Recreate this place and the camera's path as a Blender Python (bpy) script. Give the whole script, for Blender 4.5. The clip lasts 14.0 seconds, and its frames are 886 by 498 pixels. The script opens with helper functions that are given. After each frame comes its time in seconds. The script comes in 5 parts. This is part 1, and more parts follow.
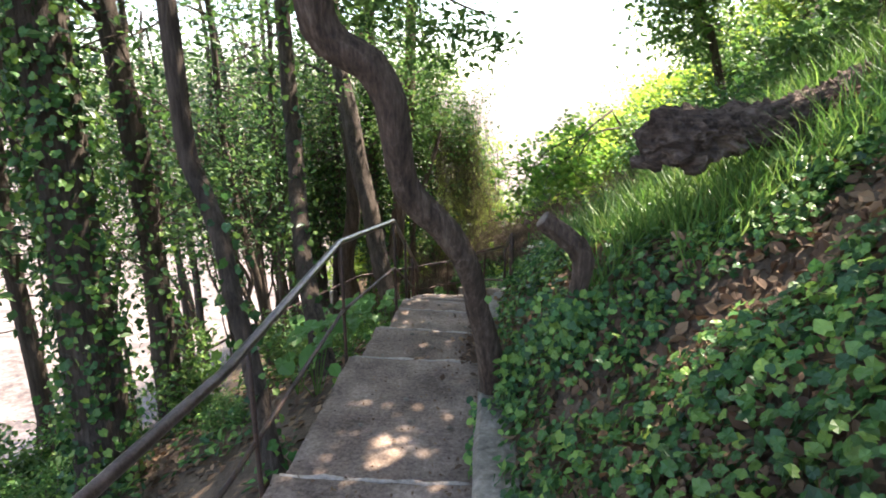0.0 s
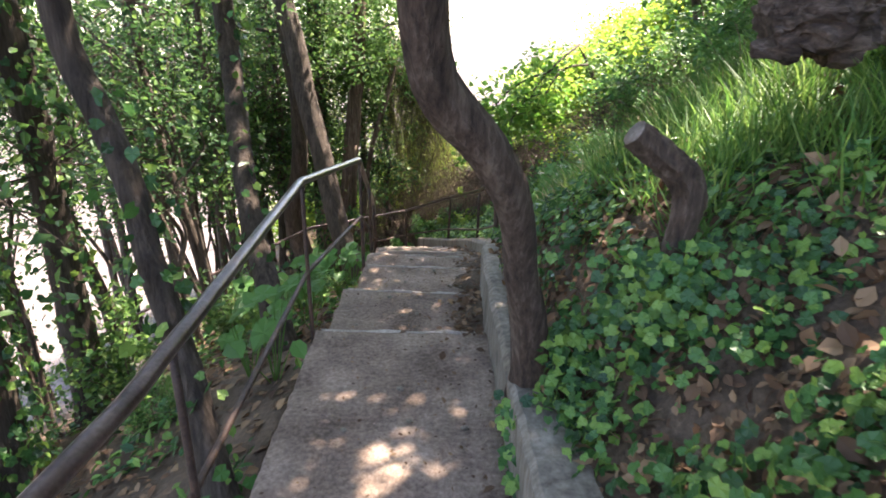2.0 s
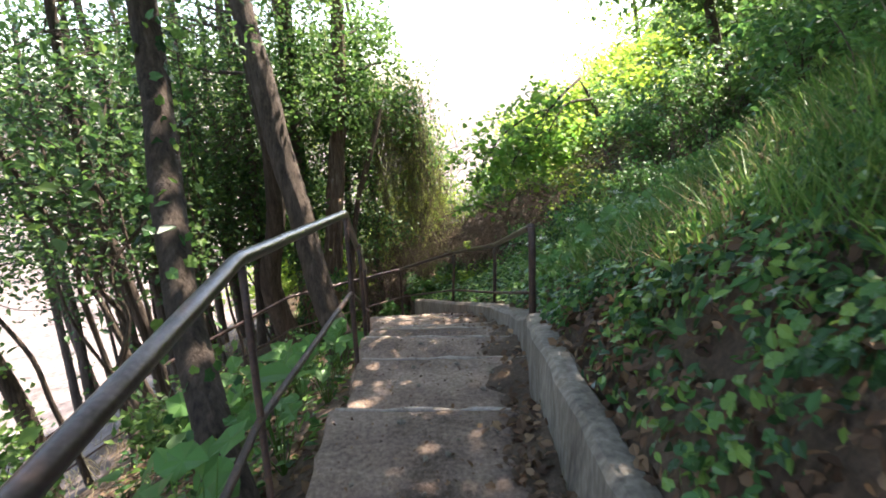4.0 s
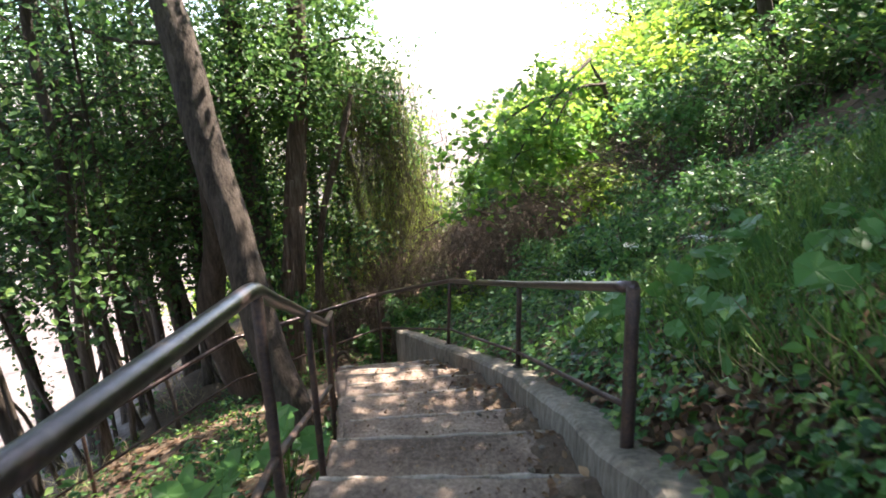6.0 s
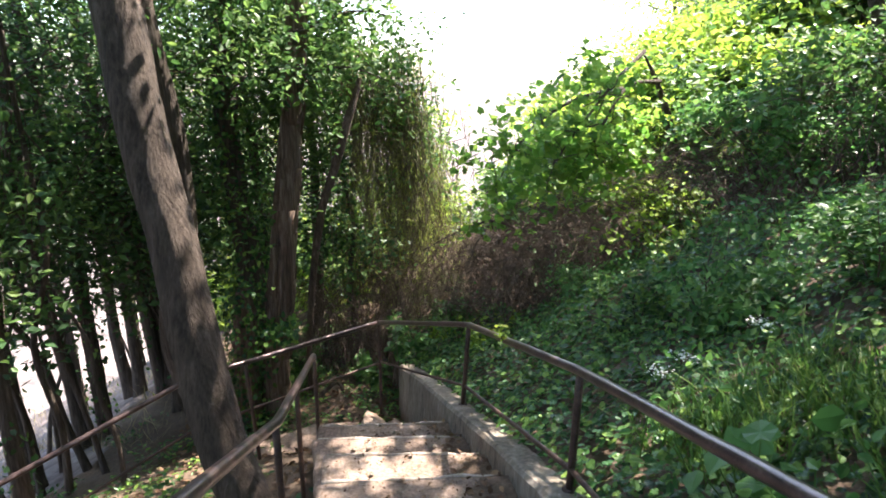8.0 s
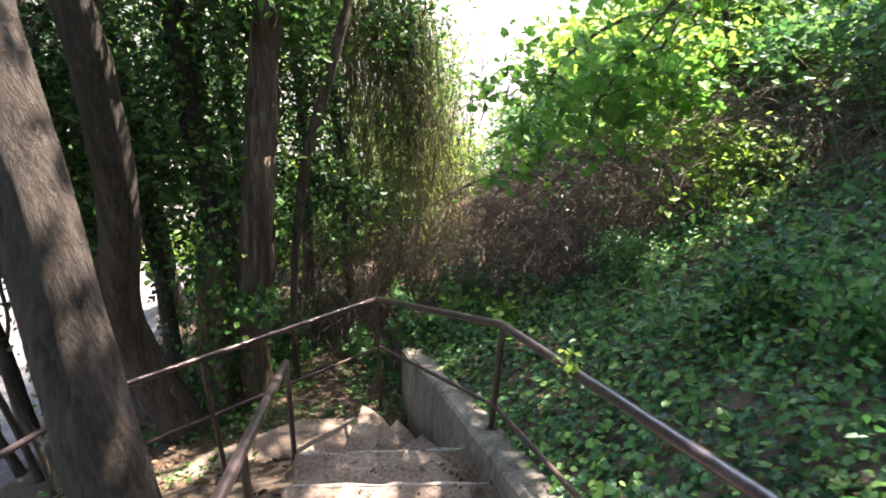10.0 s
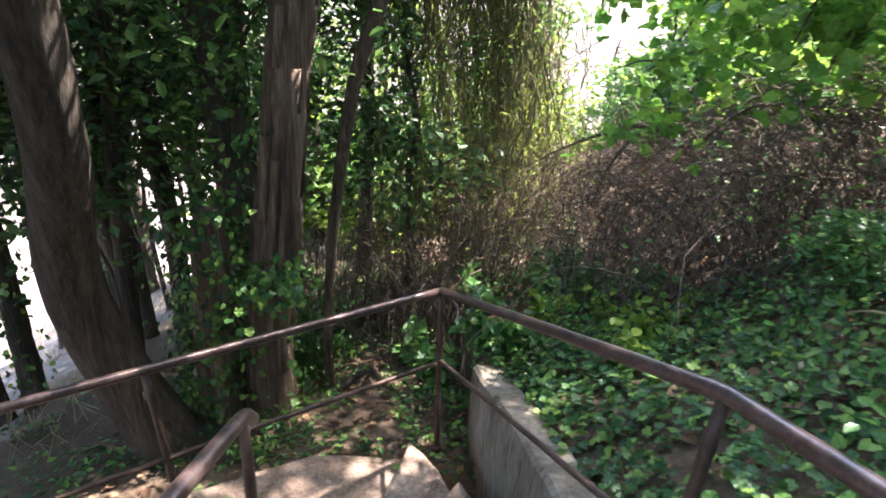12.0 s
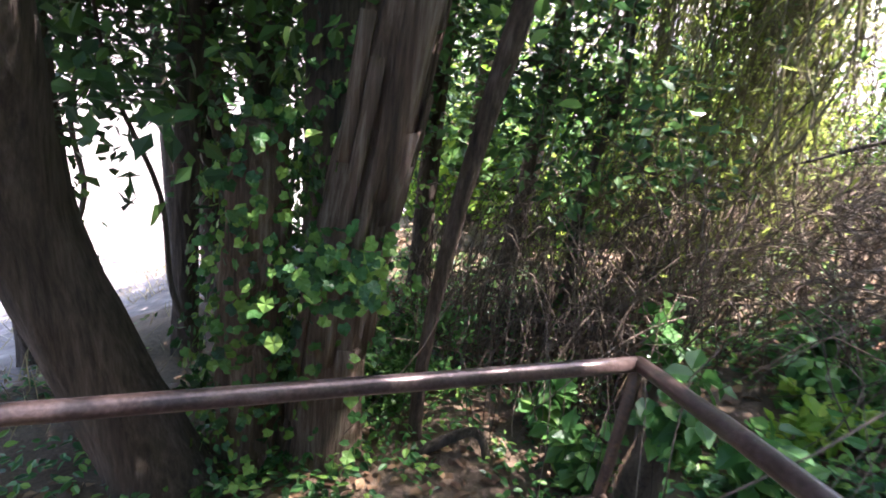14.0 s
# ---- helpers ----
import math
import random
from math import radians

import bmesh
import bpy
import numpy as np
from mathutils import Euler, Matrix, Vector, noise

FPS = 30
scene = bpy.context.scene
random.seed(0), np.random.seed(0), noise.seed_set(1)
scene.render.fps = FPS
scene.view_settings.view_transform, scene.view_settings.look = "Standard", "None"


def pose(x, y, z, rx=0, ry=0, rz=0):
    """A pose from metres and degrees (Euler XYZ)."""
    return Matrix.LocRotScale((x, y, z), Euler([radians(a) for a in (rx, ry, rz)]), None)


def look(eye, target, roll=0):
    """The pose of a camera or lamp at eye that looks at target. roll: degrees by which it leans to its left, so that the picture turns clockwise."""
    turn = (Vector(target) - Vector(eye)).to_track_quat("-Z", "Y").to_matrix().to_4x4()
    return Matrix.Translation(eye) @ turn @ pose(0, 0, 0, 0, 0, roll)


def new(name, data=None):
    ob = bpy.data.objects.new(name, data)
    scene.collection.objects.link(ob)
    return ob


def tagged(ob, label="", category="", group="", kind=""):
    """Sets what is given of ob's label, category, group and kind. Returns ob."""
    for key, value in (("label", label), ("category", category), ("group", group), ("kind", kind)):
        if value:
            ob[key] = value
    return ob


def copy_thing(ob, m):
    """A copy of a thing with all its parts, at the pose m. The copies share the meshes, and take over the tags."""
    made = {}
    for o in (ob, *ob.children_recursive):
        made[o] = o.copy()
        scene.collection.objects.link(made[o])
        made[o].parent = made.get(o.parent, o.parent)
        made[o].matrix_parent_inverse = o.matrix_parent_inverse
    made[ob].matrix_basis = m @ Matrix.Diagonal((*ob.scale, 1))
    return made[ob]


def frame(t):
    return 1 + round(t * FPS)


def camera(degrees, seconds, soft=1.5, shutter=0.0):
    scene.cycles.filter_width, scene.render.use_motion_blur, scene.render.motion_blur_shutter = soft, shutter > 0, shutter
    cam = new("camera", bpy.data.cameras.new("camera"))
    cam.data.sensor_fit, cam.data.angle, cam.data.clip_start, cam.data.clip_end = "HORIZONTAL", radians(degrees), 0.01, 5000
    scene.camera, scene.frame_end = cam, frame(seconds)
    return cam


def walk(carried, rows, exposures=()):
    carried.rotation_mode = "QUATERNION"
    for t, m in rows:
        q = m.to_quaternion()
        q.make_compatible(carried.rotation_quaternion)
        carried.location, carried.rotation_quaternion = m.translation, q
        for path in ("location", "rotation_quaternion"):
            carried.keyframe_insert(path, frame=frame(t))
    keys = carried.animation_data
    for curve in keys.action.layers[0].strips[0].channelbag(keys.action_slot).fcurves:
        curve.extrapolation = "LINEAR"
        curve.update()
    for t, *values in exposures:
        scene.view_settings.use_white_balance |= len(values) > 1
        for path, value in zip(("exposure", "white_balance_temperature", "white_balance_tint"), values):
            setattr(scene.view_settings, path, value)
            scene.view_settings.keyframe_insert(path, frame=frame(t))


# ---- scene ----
cam = camera(73.0, 14.0, 1.75, 0.3)
PATH = [
    (0, (0.278, -0.273, 1.884), (0.106, 1.651, 1.367), -0.3),
    (0.5, (0.212, -0.187, 1.853), (0.138, 1.728, 1.281), -1.0),
    (1, (0.121, 0.069, 1.769), (0.087, 1.974, 1.161), 0.1),
    (1.5, (0.006, 0.34, 1.661), (0.009, 2.232, 1.014), 0.7),
    (2, (-0.078, 0.626, 1.586), (-0.061, 2.508, 0.911), 0.4),
    (2.5, (-0.104, 0.943, 1.508), (-0.098, 2.843, 0.884), -0.3),
    (2.7, (-0.132, 1.069, 1.468), (-0.129, 2.981, 0.88), -0.8),
    (4.8, (-0.361, 2.774, 1.105), (-0.242, 4.708, 0.609), -2.7),
    (5, (-0.386, 2.972, 1.05), (-0.232, 4.906, 0.562), -2.3),
    (5.5, (-0.401, 3.482, 1.043), (-0.232, 5.409, 0.537), -3.2),
    (6, (-0.356, 4.015, 1.097), (-0.213, 5.938, 0.565), -2.1),
    (6.5, (-0.356, 4.445, 1.058), (-0.215, 6.364, 0.514), -1.8),
    (7, (-0.318, 4.758, 1.062), (-0.203, 6.676, 0.509), -0.9),
    (7.5, (-0.276, 5.118, 1.022), (-0.177, 7.04, 0.479), -0.0),
    (7.7, (-0.28, 5.254, 1.012), (-0.187, 7.178, 0.475), 0.3),
    (9.8, (-0.361, 6.634, 0.804), (-0.253, 8.498, 0.089), 1.1),
    (10, (-0.358, 6.815, 0.752), (-0.264, 8.677, 0.028), 1.1),
    (10.5, (-0.332, 7.203, 0.554), (-0.254, 9.062, -0.179), 1.5),
    (11, (-0.366, 7.654, 0.349), (-0.306, 9.503, -0.412), 1.9),
    (11.5, (-0.397, 8.072, 0.156), (-0.416, 9.919, -0.612), 2.3),
    (12, (-0.45, 8.481, 0.012), (-0.593, 10.316, -0.769), 2.5),
    (12.5, (-0.451, 8.874, -0.169), (-0.719, 10.692, -0.957), 3.3),
    (13, (-0.534, 9.292, -0.321), (-0.941, 11.076, -1.129), 4.1),
    (13.1, (-0.552, 9.356, -0.334), (-0.987, 11.128, -1.154), 4.3),
    (13.5, (-0.626, 9.707, -0.505), (-1.142, 11.46, -1.318), 6.1),
    (14, (-0.749, 10.094, -0.688), (-1.378, 11.8, -1.52), 8.2),
]
EXPOSURE = 2.17
walk(cam, [(t, look(eye, target, roll)) for t, eye, target, roll in PATH],
     [(t, EXPOSURE + more, kelvin, tint) for t, more, kelvin, tint in ((0.0, 0.44, 6850, 14), (2.0, 0.72, 6850, 17), (2.5, 0.7, 6850, 17), (5.0, 0.46, 6650, 13), (7.5, 0.5, 6450, 15), (10.0, 0.8, 6300, 14), (12.0, 1.1, 6200, 16), (14.0, 1.4, 6000, 20))])

# ---- world, sun, exposure ----
SUN_EL, SUN_AZ = radians(58), radians(48)      # azimuth from +y towards +x
world = bpy.data.worlds.new("world")
scene.world = world
world.use_nodes = True
wn = world.node_tree
sky = wn.nodes.new("ShaderNodeTexSky")
sky.sky_type, sky.sun_disc = "NISHITA", False
sky.sun_elevation, sky.sun_rotation = SUN_EL, SUN_AZ
sky.dust_density, sky.air_density = 1.5, 1.0
wn.links.new(sky.outputs[0], wn.nodes["Background"].inputs[0])
wn.nodes["Background"].inputs[1].default_value = 0.15
lamp = bpy.data.lights.new("sun", "SUN")
lamp.energy, lamp.angle, lamp.color = 5.0, radians(0.53), (1.0, 0.93, 0.82)
to_sun = Vector((math.sin(SUN_AZ) * math.cos(SUN_EL), math.cos(SUN_AZ) * math.cos(SUN_EL), math.sin(SUN_EL)))
sun = new("sun", lamp)
sun.matrix_world = look(to_sun * 60, (0, 0, 0))

rng = np.random.default_rng(7)


# ---- materials ----
def surface(name, dark, mid, light, big=1.2, fine=28.0, rough=0.85, bump=0.35, metal=0.0, stretch=(1, 1, 1), island=False, spec=0.3):
    """A weathered surface: stains at one scale, grain and relief at another."""
    m = bpy.data.materials.new(name)
    m.use_nodes = True
    n, l = m.node_tree.nodes, m.node_tree.links
    b = n["Principled BSDF"]
    co, mp = n.new("ShaderNodeTexCoord"), n.new("ShaderNodeMapping")
    mp.inputs["Scale"].default_value = stretch
    l.new(co.outputs["Object"], mp.inputs[0])
    a, f = n.new("ShaderNodeTexNoise"), n.new("ShaderNodeTexNoise")
    a.inputs["Scale"].default_value, a.inputs["Detail"].default_value, a.inputs["Roughness"].default_value = big, 6, 0.65
    f.inputs["Scale"].default_value, f.inputs["Detail"].default_value, f.inputs["Roughness"].default_value = fine, 8, 0.7
    l.new(mp.outputs[0], a.inputs["Vector"])
    l.new(mp.outputs[0], f.inputs["Vector"])
    add = n.new("ShaderNodeMath")
    add.operation = "MULTIPLY_ADD"
    l.new(f.outputs["Fac"], add.inputs[0])
    add.inputs[1].default_value = 0.5
    half = n.new("ShaderNodeMath")
    half.operation = "MULTIPLY"
    half.inputs[1].default_value = 0.5
    l.new(a.outputs["Fac"], half.inputs[0])
    l.new(half.outputs[0], add.inputs[2])
    ramp = n.new("ShaderNodeValToRGB")
    ramp.color_ramp.elements[0].position, ramp.color_ramp.elements[1].position = 0.36, 0.66
    ramp.color_ramp.elements[0].color, ramp.color_ramp.elements[1].color = (*dark, 1), (*light, 1)
    e = ramp.color_ramp.elements.new(0.5)
    e.color = (*mid, 1)
    src = add.outputs[0]
    if island:
        g, mx = n.new("ShaderNodeNewGeometry"), n.new("ShaderNodeMath")
        mx.operation = "MULTIPLY_ADD"
        l.new(g.outputs["Random Per Island"], mx.inputs[0])
        mx.inputs[1].default_value = 0.3
        sub = n.new("ShaderNodeMath")
        sub.operation = "SUBTRACT"
        sub.inputs[1].default_value = 0.15
        l.new(src, sub.inputs[0])
        l.new(sub.outputs[0], mx.inputs[2])
        src = mx.outputs[0]
    l.new(src, ramp.inputs[0])
    l.new(ramp.outputs[0], b.inputs["Base Color"])
    b.inputs["Roughness"].default_value, b.inputs["Metallic"].default_value = rough, metal
    b.inputs["Specular IOR Level"].default_value = spec
    bp = n.new("ShaderNodeBump")
    bp.inputs["Strength"].default_value, bp.inputs["Distance"].default_value = bump, 0.02 if bump < 1 else 0.05
    l.new(f.outputs["Fac"], bp.inputs["Height"])
    l.new(bp.outputs[0], b.inputs["Normal"])
    return m


def foliage(name, dark, mid, light, through_light=0.4, rough=0.45, per_object=False):
    """Thin leaves: each one takes its own tone, and lets some light pass."""
    m = bpy.data.materials.new(name)
    m.use_nodes = True
    n, l = m.node_tree.nodes, m.node_tree.links
    b, out = n["Principled BSDF"], n["Material Output"]
    g = n.new("ShaderNodeObjectInfo" if per_object else "ShaderNodeNewGeometry")
    ramp = n.new("ShaderNodeValToRGB")
    ramp.color_ramp.elements[0].color, ramp.color_ramp.elements[1].color = (*dark, 1), (*light, 1)
    e = ramp.color_ramp.elements.new(0.55)
    e.color = (*mid, 1)
    l.new(g.outputs["Random" if per_object else "Random Per Island"], ramp.inputs[0])
    co, nz = n.new("ShaderNodeTexCoord"), n.new("ShaderNodeTexNoise")
    nz.inputs["Scale"].default_value, nz.inputs["Detail"].default_value = 1.7, 3
    l.new(co.outputs["Object"], nz.inputs["Vector"])
    hs = n.new("ShaderNodeHueSaturation")
    mr = n.new("ShaderNodeMapRange")
    mr.inputs["From Min"].default_value, mr.inputs["From Max"].default_value = 0.3, 0.7
    mr.inputs["To Min"].default_value, mr.inputs["To Max"].default_value = 0.7, 1.3
    l.new(nz.outputs["Fac"], mr.inputs["Value"])
    l.new(mr.outputs[0], hs.inputs["Value"])
    l.new(ramp.outputs[0], hs.inputs["Color"])
    l.new(hs.outputs[0], b.inputs["Base Color"])
    b.inputs["Roughness"].default_value, b.inputs["Specular IOR Level"].default_value = rough, 0.35
    if through_light:
        tr, mix = n.new("ShaderNodeBsdfTranslucent"), n.new("ShaderNodeMixShader")
        l.new(hs.outputs[0], tr.inputs[0])
        mix.inputs[0].default_value = through_light
        l.new(b.outputs[0], mix.inputs[1])
        l.new(tr.outputs[0], mix.inputs[2])
        l.new(mix.outputs[0], out.inputs[0])
    return m


M = {
    "concrete": surface("weathered_concrete", (0.062, 0.041, 0.03), (0.185, 0.13, 0.098), (0.37, 0.28, 0.215), 2.6, 44, 0.92, 0.6),
    "worn": surface("worn_lit_concrete_edge", (0.14, 0.11, 0.085), (0.32, 0.265, 0.215), (0.46, 0.39, 0.325), 9, 40, 0.9, 0.5),
    "wall": surface("stained_concrete_wall", (0.055, 0.043, 0.031), (0.17, 0.142, 0.11), (0.33, 0.285, 0.23), 3.2, 30, 0.9, 0.5, stretch=(1, 1, 0.3)),
    "soil": surface("soil_with_litter", (0.045, 0.03, 0.02), (0.1, 0.068, 0.045), (0.19, 0.13, 0.085), 2.2, 40, 0.95, 0.9),
    "pale": surface("pale_open_ground", (0.035, 0.027, 0.024), (0.11, 0.086, 0.077), (0.26, 0.215, 0.195), 0.9, 5, 0.9, 0.6),
    "rail": surface("brown_painted_steel", (0.035, 0.022, 0.02), (0.085, 0.056, 0.052), (0.17, 0.12, 0.11), 9, 90, 0.28, 0.1, 0.5, spec=0.5),
    "post": surface("rusty_steel", (0.028, 0.018, 0.014), (0.065, 0.042, 0.034), (0.14, 0.075, 0.045), 8, 80, 0.55, 0.3, 0.3),
    "bark": surface("grey_brown_bark", (0.026, 0.018, 0.013), (0.078, 0.057, 0.043), (0.16, 0.122, 0.096), 7, 30, 0.92, 1.0, stretch=(2.0, 2.0, 0.22)),
    "smooth_bark": surface("smooth_brown_bark", (0.03, 0.018, 0.013), (0.105, 0.068, 0.048), (0.25, 0.178, 0.132), 8, 36, 0.88, 1.0, stretch=(1.5, 1.5, 0.32)),
    "shaggy": surface("peeling_red_brown_bark", (0.045, 0.028, 0.02), (0.15, 0.095, 0.065), (0.36, 0.27, 0.21), 6, 22, 0.9, 1.0, stretch=(2.2, 2.2, 0.1)),
    "rotten": surface("rotten_wood", (0.022, 0.013, 0.01), (0.1, 0.066, 0.05), (0.27, 0.19, 0.145), 7, 30, 0.95, 1.0, stretch=(0.35, 1.5, 1.5)),
    "twig": surface("dry_twig", (0.04, 0.027, 0.02), (0.09, 0.063, 0.047), (0.19, 0.14, 0.105), 3, 20, 0.9, 0.2, island=True),
    "vine": surface("hanging_vine", (0.05, 0.04, 0.025), (0.11, 0.09, 0.05), (0.22, 0.19, 0.11), 3, 20, 0.9, 0.2, island=True),
    "cut": surface("cut_wood", (0.09, 0.065, 0.05), (0.16, 0.125, 0.1), (0.26, 0.21, 0.175), 12, 60, 0.9, 0.4),
    "ivy": foliage("ivy_leaf", (0.016, 0.05, 0.018), (0.058, 0.15, 0.036), (0.2, 0.31, 0.06), 0.35, 0.42),
    "ivy_one": foliage("ivy_leaf_single", (0.02, 0.06, 0.02), (0.066, 0.16, 0.04), (0.2, 0.31, 0.06), 0.35, 0.42, True),
    "crown": foliage("broad_leaf", (0.045, 0.103, 0.026), (0.090, 0.179, 0.042), (0.179, 0.273, 0.065), 0.5, 0.45),
    "dark": foliage("dark_leaf", (0.026, 0.061, 0.023), (0.051, 0.113, 0.034), (0.102, 0.188, 0.052), 0.45, 0.4),
    # next two leaf tones have sunlight put into the colour: lighter, yellower greens
    "lime_lit": foliage("lime_lit_leaf", (0.14, 0.25, 0.03), (0.25, 0.38, 0.045), (0.38, 0.47, 0.075), 0.6, 0.5),
    "fresh": foliage("fresh_lit_leaf", (0.08, 0.19, 0.03), (0.15, 0.3, 0.045), (0.27, 0.4, 0.07), 0.6, 0.45),
    "shrub": foliage("shrub_leaf", (0.041, 0.113, 0.029), (0.083, 0.197, 0.046), (0.166, 0.291, 0.072), 0.45, 0.45),
    "willow": foliage("dry_hanging_leaf", (0.1, 0.1, 0.03), (0.21, 0.24, 0.05), (0.36, 0.42, 0.09), 0.6, 0.6),
    "litter": foliage("dead_leaf", (0.05, 0.026, 0.014), (0.12, 0.066, 0.035), (0.25, 0.155, 0.085), 0.15, 0.8),
    "flower": foliage("white_flower", (0.5, 0.52, 0.42), (0.62, 0.63, 0.54), (0.75, 0.75, 0.68), 0.3, 0.6),
    "straw": foliage("dry_grass", (0.16, 0.12, 0.06), (0.3, 0.24, 0.12), (0.45, 0.38, 0.2), 0.3, 0.7),
    "grass": foliage("grass_blade", (0.045, 0.105, 0.02), (0.09, 0.19, 0.033), (0.2, 0.28, 0.07), 0.45, 0.5),
}


# ---- mesh helpers ----
def mesh_from(name, verts, faces, smooth=False):
    me = bpy.data.meshes.new(name)
    me.from_pydata(verts.tolist() if hasattr(verts, "tolist") else verts, [], faces.tolist() if hasattr(faces, "tolist") else faces)
    if smooth:
        me.polygons.foreach_set("use_smooth", [True] * len(me.polygons))
    me.update()
    return me


def part(name, me, material, parent=None, label="", kind=""):
    """One mesh object, as a part of parent."""
    if isinstance(me, bmesh.types.BMesh):
        bm, me = me, bpy.data.meshes.new(name)
        bm.to_mesh(me)
        bm.free()
    if material and not me.materials:
        me.materials.append(material)
    ob = new(name, me)
    ob.parent = parent
    return tagged(ob, label, "", "", kind)


def thing(name, at, label, category, group="", kind=""):
    ob = new(name)
    ob.empty_display_size = 0.1
    ob.location = at
    bpy.context.view_layer.update()
    return tagged(ob, label, category, group, kind)


def bezier_points(pts, step=0.12):
    """A smooth line through points of x, y, z, radius."""
    p = np.array(pts, float)
    q = np.vstack([2 * p[0] - p[1], p, 2 * p[-1] - p[-2]])
    out = []
    for i in range(1, len(q) - 2):
        n = max(2, int(np.linalg.norm(q[i + 1, :3] - q[i, :3]) / step))
        for t in np.arange(n) / n:
            a, b, c, d = q[i - 1], q[i], q[i + 1], q[i + 2]
            out.append(0.5 * (2 * b + (c - a) * t + (2 * a - 5 * b + 4 * c - d) * t * t + (3 * b - a - 3 * c + d) * t**3))
    out.append(q[-2])
    return np.array(out)


def tube(line, sides=10, rough=0.0, seed=0, freq=3.0, ridges=0.0):
    """Verts and faces of a closed tube along rows of x, y, z, radius."""
    line = np.asarray(line, float)
    p, r = line[:, :3], np.maximum(line[:, 3], 0.0008)
    tan = np.gradient(p, axis=0)
    tan /= np.linalg.norm(tan, axis=1)[:, None] + 1e-9
    ref = np.array([0.31, 0.95, 0.05]) if abs(tan[:, 2]).mean() > 0.6 else np.array([0.02, 0.05, 1.0])
    u = np.cross(tan, ref)
    u /= np.linalg.norm(u, axis=1)[:, None] + 1e-9
    v = np.cross(tan, u)
    ang = np.arange(sides) / sides * 2 * np.pi
    rad = np.repeat(r[:, None], sides, 1)
    if ridges:
        rad = rad * (1 + ridges * np.sin(ang * 5 + seed)[None, :] * np.sin(p[:, 2:3] * 1.7 + seed) + ridges * np.sin(ang * 9 + 2 * seed)[None, :])
    verts = p[:, None] + rad[..., None] * (np.cos(ang)[None, :, None] * u[:, None] + np.sin(ang)[None, :, None] * v[:, None])
    if rough:
        for i in range(len(p)):
            for j in range(sides):
                w = Vector(verts[i, j])
                verts[i, j] += rough * r[i] * np.array(noise.noise_vector(w * freq + Vector((seed, 0, 0)))) + 0.5 * rough * r[i] * np.array(noise.noise_vector(w * freq * 4))
    n = len(p)
    i, j = np.meshgrid(np.arange(n - 1), np.arange(sides), indexing="ij")
    a, b = i * sides + j, i * sides + (j + 1) % sides
    f = np.stack([a, b, b + sides, a + sides], -1).reshape(-1, 4).tolist()
    f += [list(range(sides))[::-1], list(range((n - 1) * sides, n * sides))]
    return verts.reshape(-1, 3), f


def join(tubes):
    vs, fs, k = [], [], 0
    for v, f in tubes:
        vs.append(v)
        fs += [[i + k for i in face] for face in f]
        k += len(v)
    return np.vstack(vs), fs


KITE = (np.array([(0, 0, 0), (0.3, 0.45, 0.06), (0, 1, -0.05), (-0.3, 0.45, 0.06)]), [(0, 1, 2), (0, 2, 3)])
OVAL = (np.array([(0, 0, 0), (0.26, 0.22, 0.07), (0.33, 0.55, 0.06), (0, 1, -0.1), (-0.33, 0.55, 0.06), (-0.26, 0.22, 0.07), (0, 0.5, -0.02)]),
        [(0, 1, 6), (1, 2, 6), (2, 3, 6), (3, 4, 6), (4, 5, 6), (5, 0, 6)])
LEAF = (np.array([(0, 0, 0), (0.25, 0.28, 0.07), (0.23, 0.62, 0.06), (0, 1, -0.08), (-0.23, 0.62, 0.06), (-0.25, 0.28, 0.07)]), [(0, 1, 2, 3), (0, 3, 4, 5)])
SLIM = (np.array([(0, 0, 0), (0.1, 0.4, 0.03), (0, 1, -0.05), (-0.1, 0.4, 0.03)]), [(0, 1, 2), (0, 2, 3)])
IVY = (np.array([(0, 0.06, 0.02), (0.24, -0.08, 0.0), (0.4, 0.16, 0.04), (0.46, 0.4, -0.03), (0.3, 0.6, 0.04), (0, 0.9, -0.06), (-0.3, 0.6, 0.04), (-0.46, 0.4, -0.03), (-0.4, 0.16, 0.04), (-0.24, -0.08, 0.0), (0, 0.36, -0.03)]),
       [(i, i + 1, 10) for i in range(9)] + [(9, 0, 10)])
BLADE = (np.array([(-0.03, 0, 0), (0.03, 0, 0), (0.02, 0.6, 0.1), (0, 1, 0.4), (-0.02, 0.6, 0.1)]), [(0, 1, 2, 4), (4, 2, 3)])


def leaves(points, size, shape=KITE, normals=None, tilt=0.6, g=None, droop=0.0):
    """Verts and faces of one leaf at each point, facing normals (up, if none) with a random tilt."""
    g = g or rng
    pts = np.asarray(points, float)
    n = len(pts)
    up = np.tile([0, 0, 1.0], (n, 1)) if normals is None else np.asarray(normals, float)
    up = up + g.normal(0, tilt, (n, 3))
    up /= np.linalg.norm(up, axis=1)[:, None] + 1e-9
    a = g.normal(0, 1, (n, 3))
    a[:, 2] -= droop
    y = a - (a * up).sum(1)[:, None] * up
    y /= np.linalg.norm(y, axis=1)[:, None] + 1e-9
    x = np.cross(y, up)
    s = g.uniform(size[0], size[1], n)[:, None, None]
    t, fs = shape
    v = pts[:, None] + s * (t[None, :, 0:1] * x[:, None] + t[None, :, 1:2] * y[:, None] + t[None, :, 2:3] * up[:, None])
    k = len(t)
    faces = []
    for f in fs:
        faces += (np.arange(n)[:, None] * k + np.array(f)[None]).tolist()
    return v.reshape(-1, 3), faces


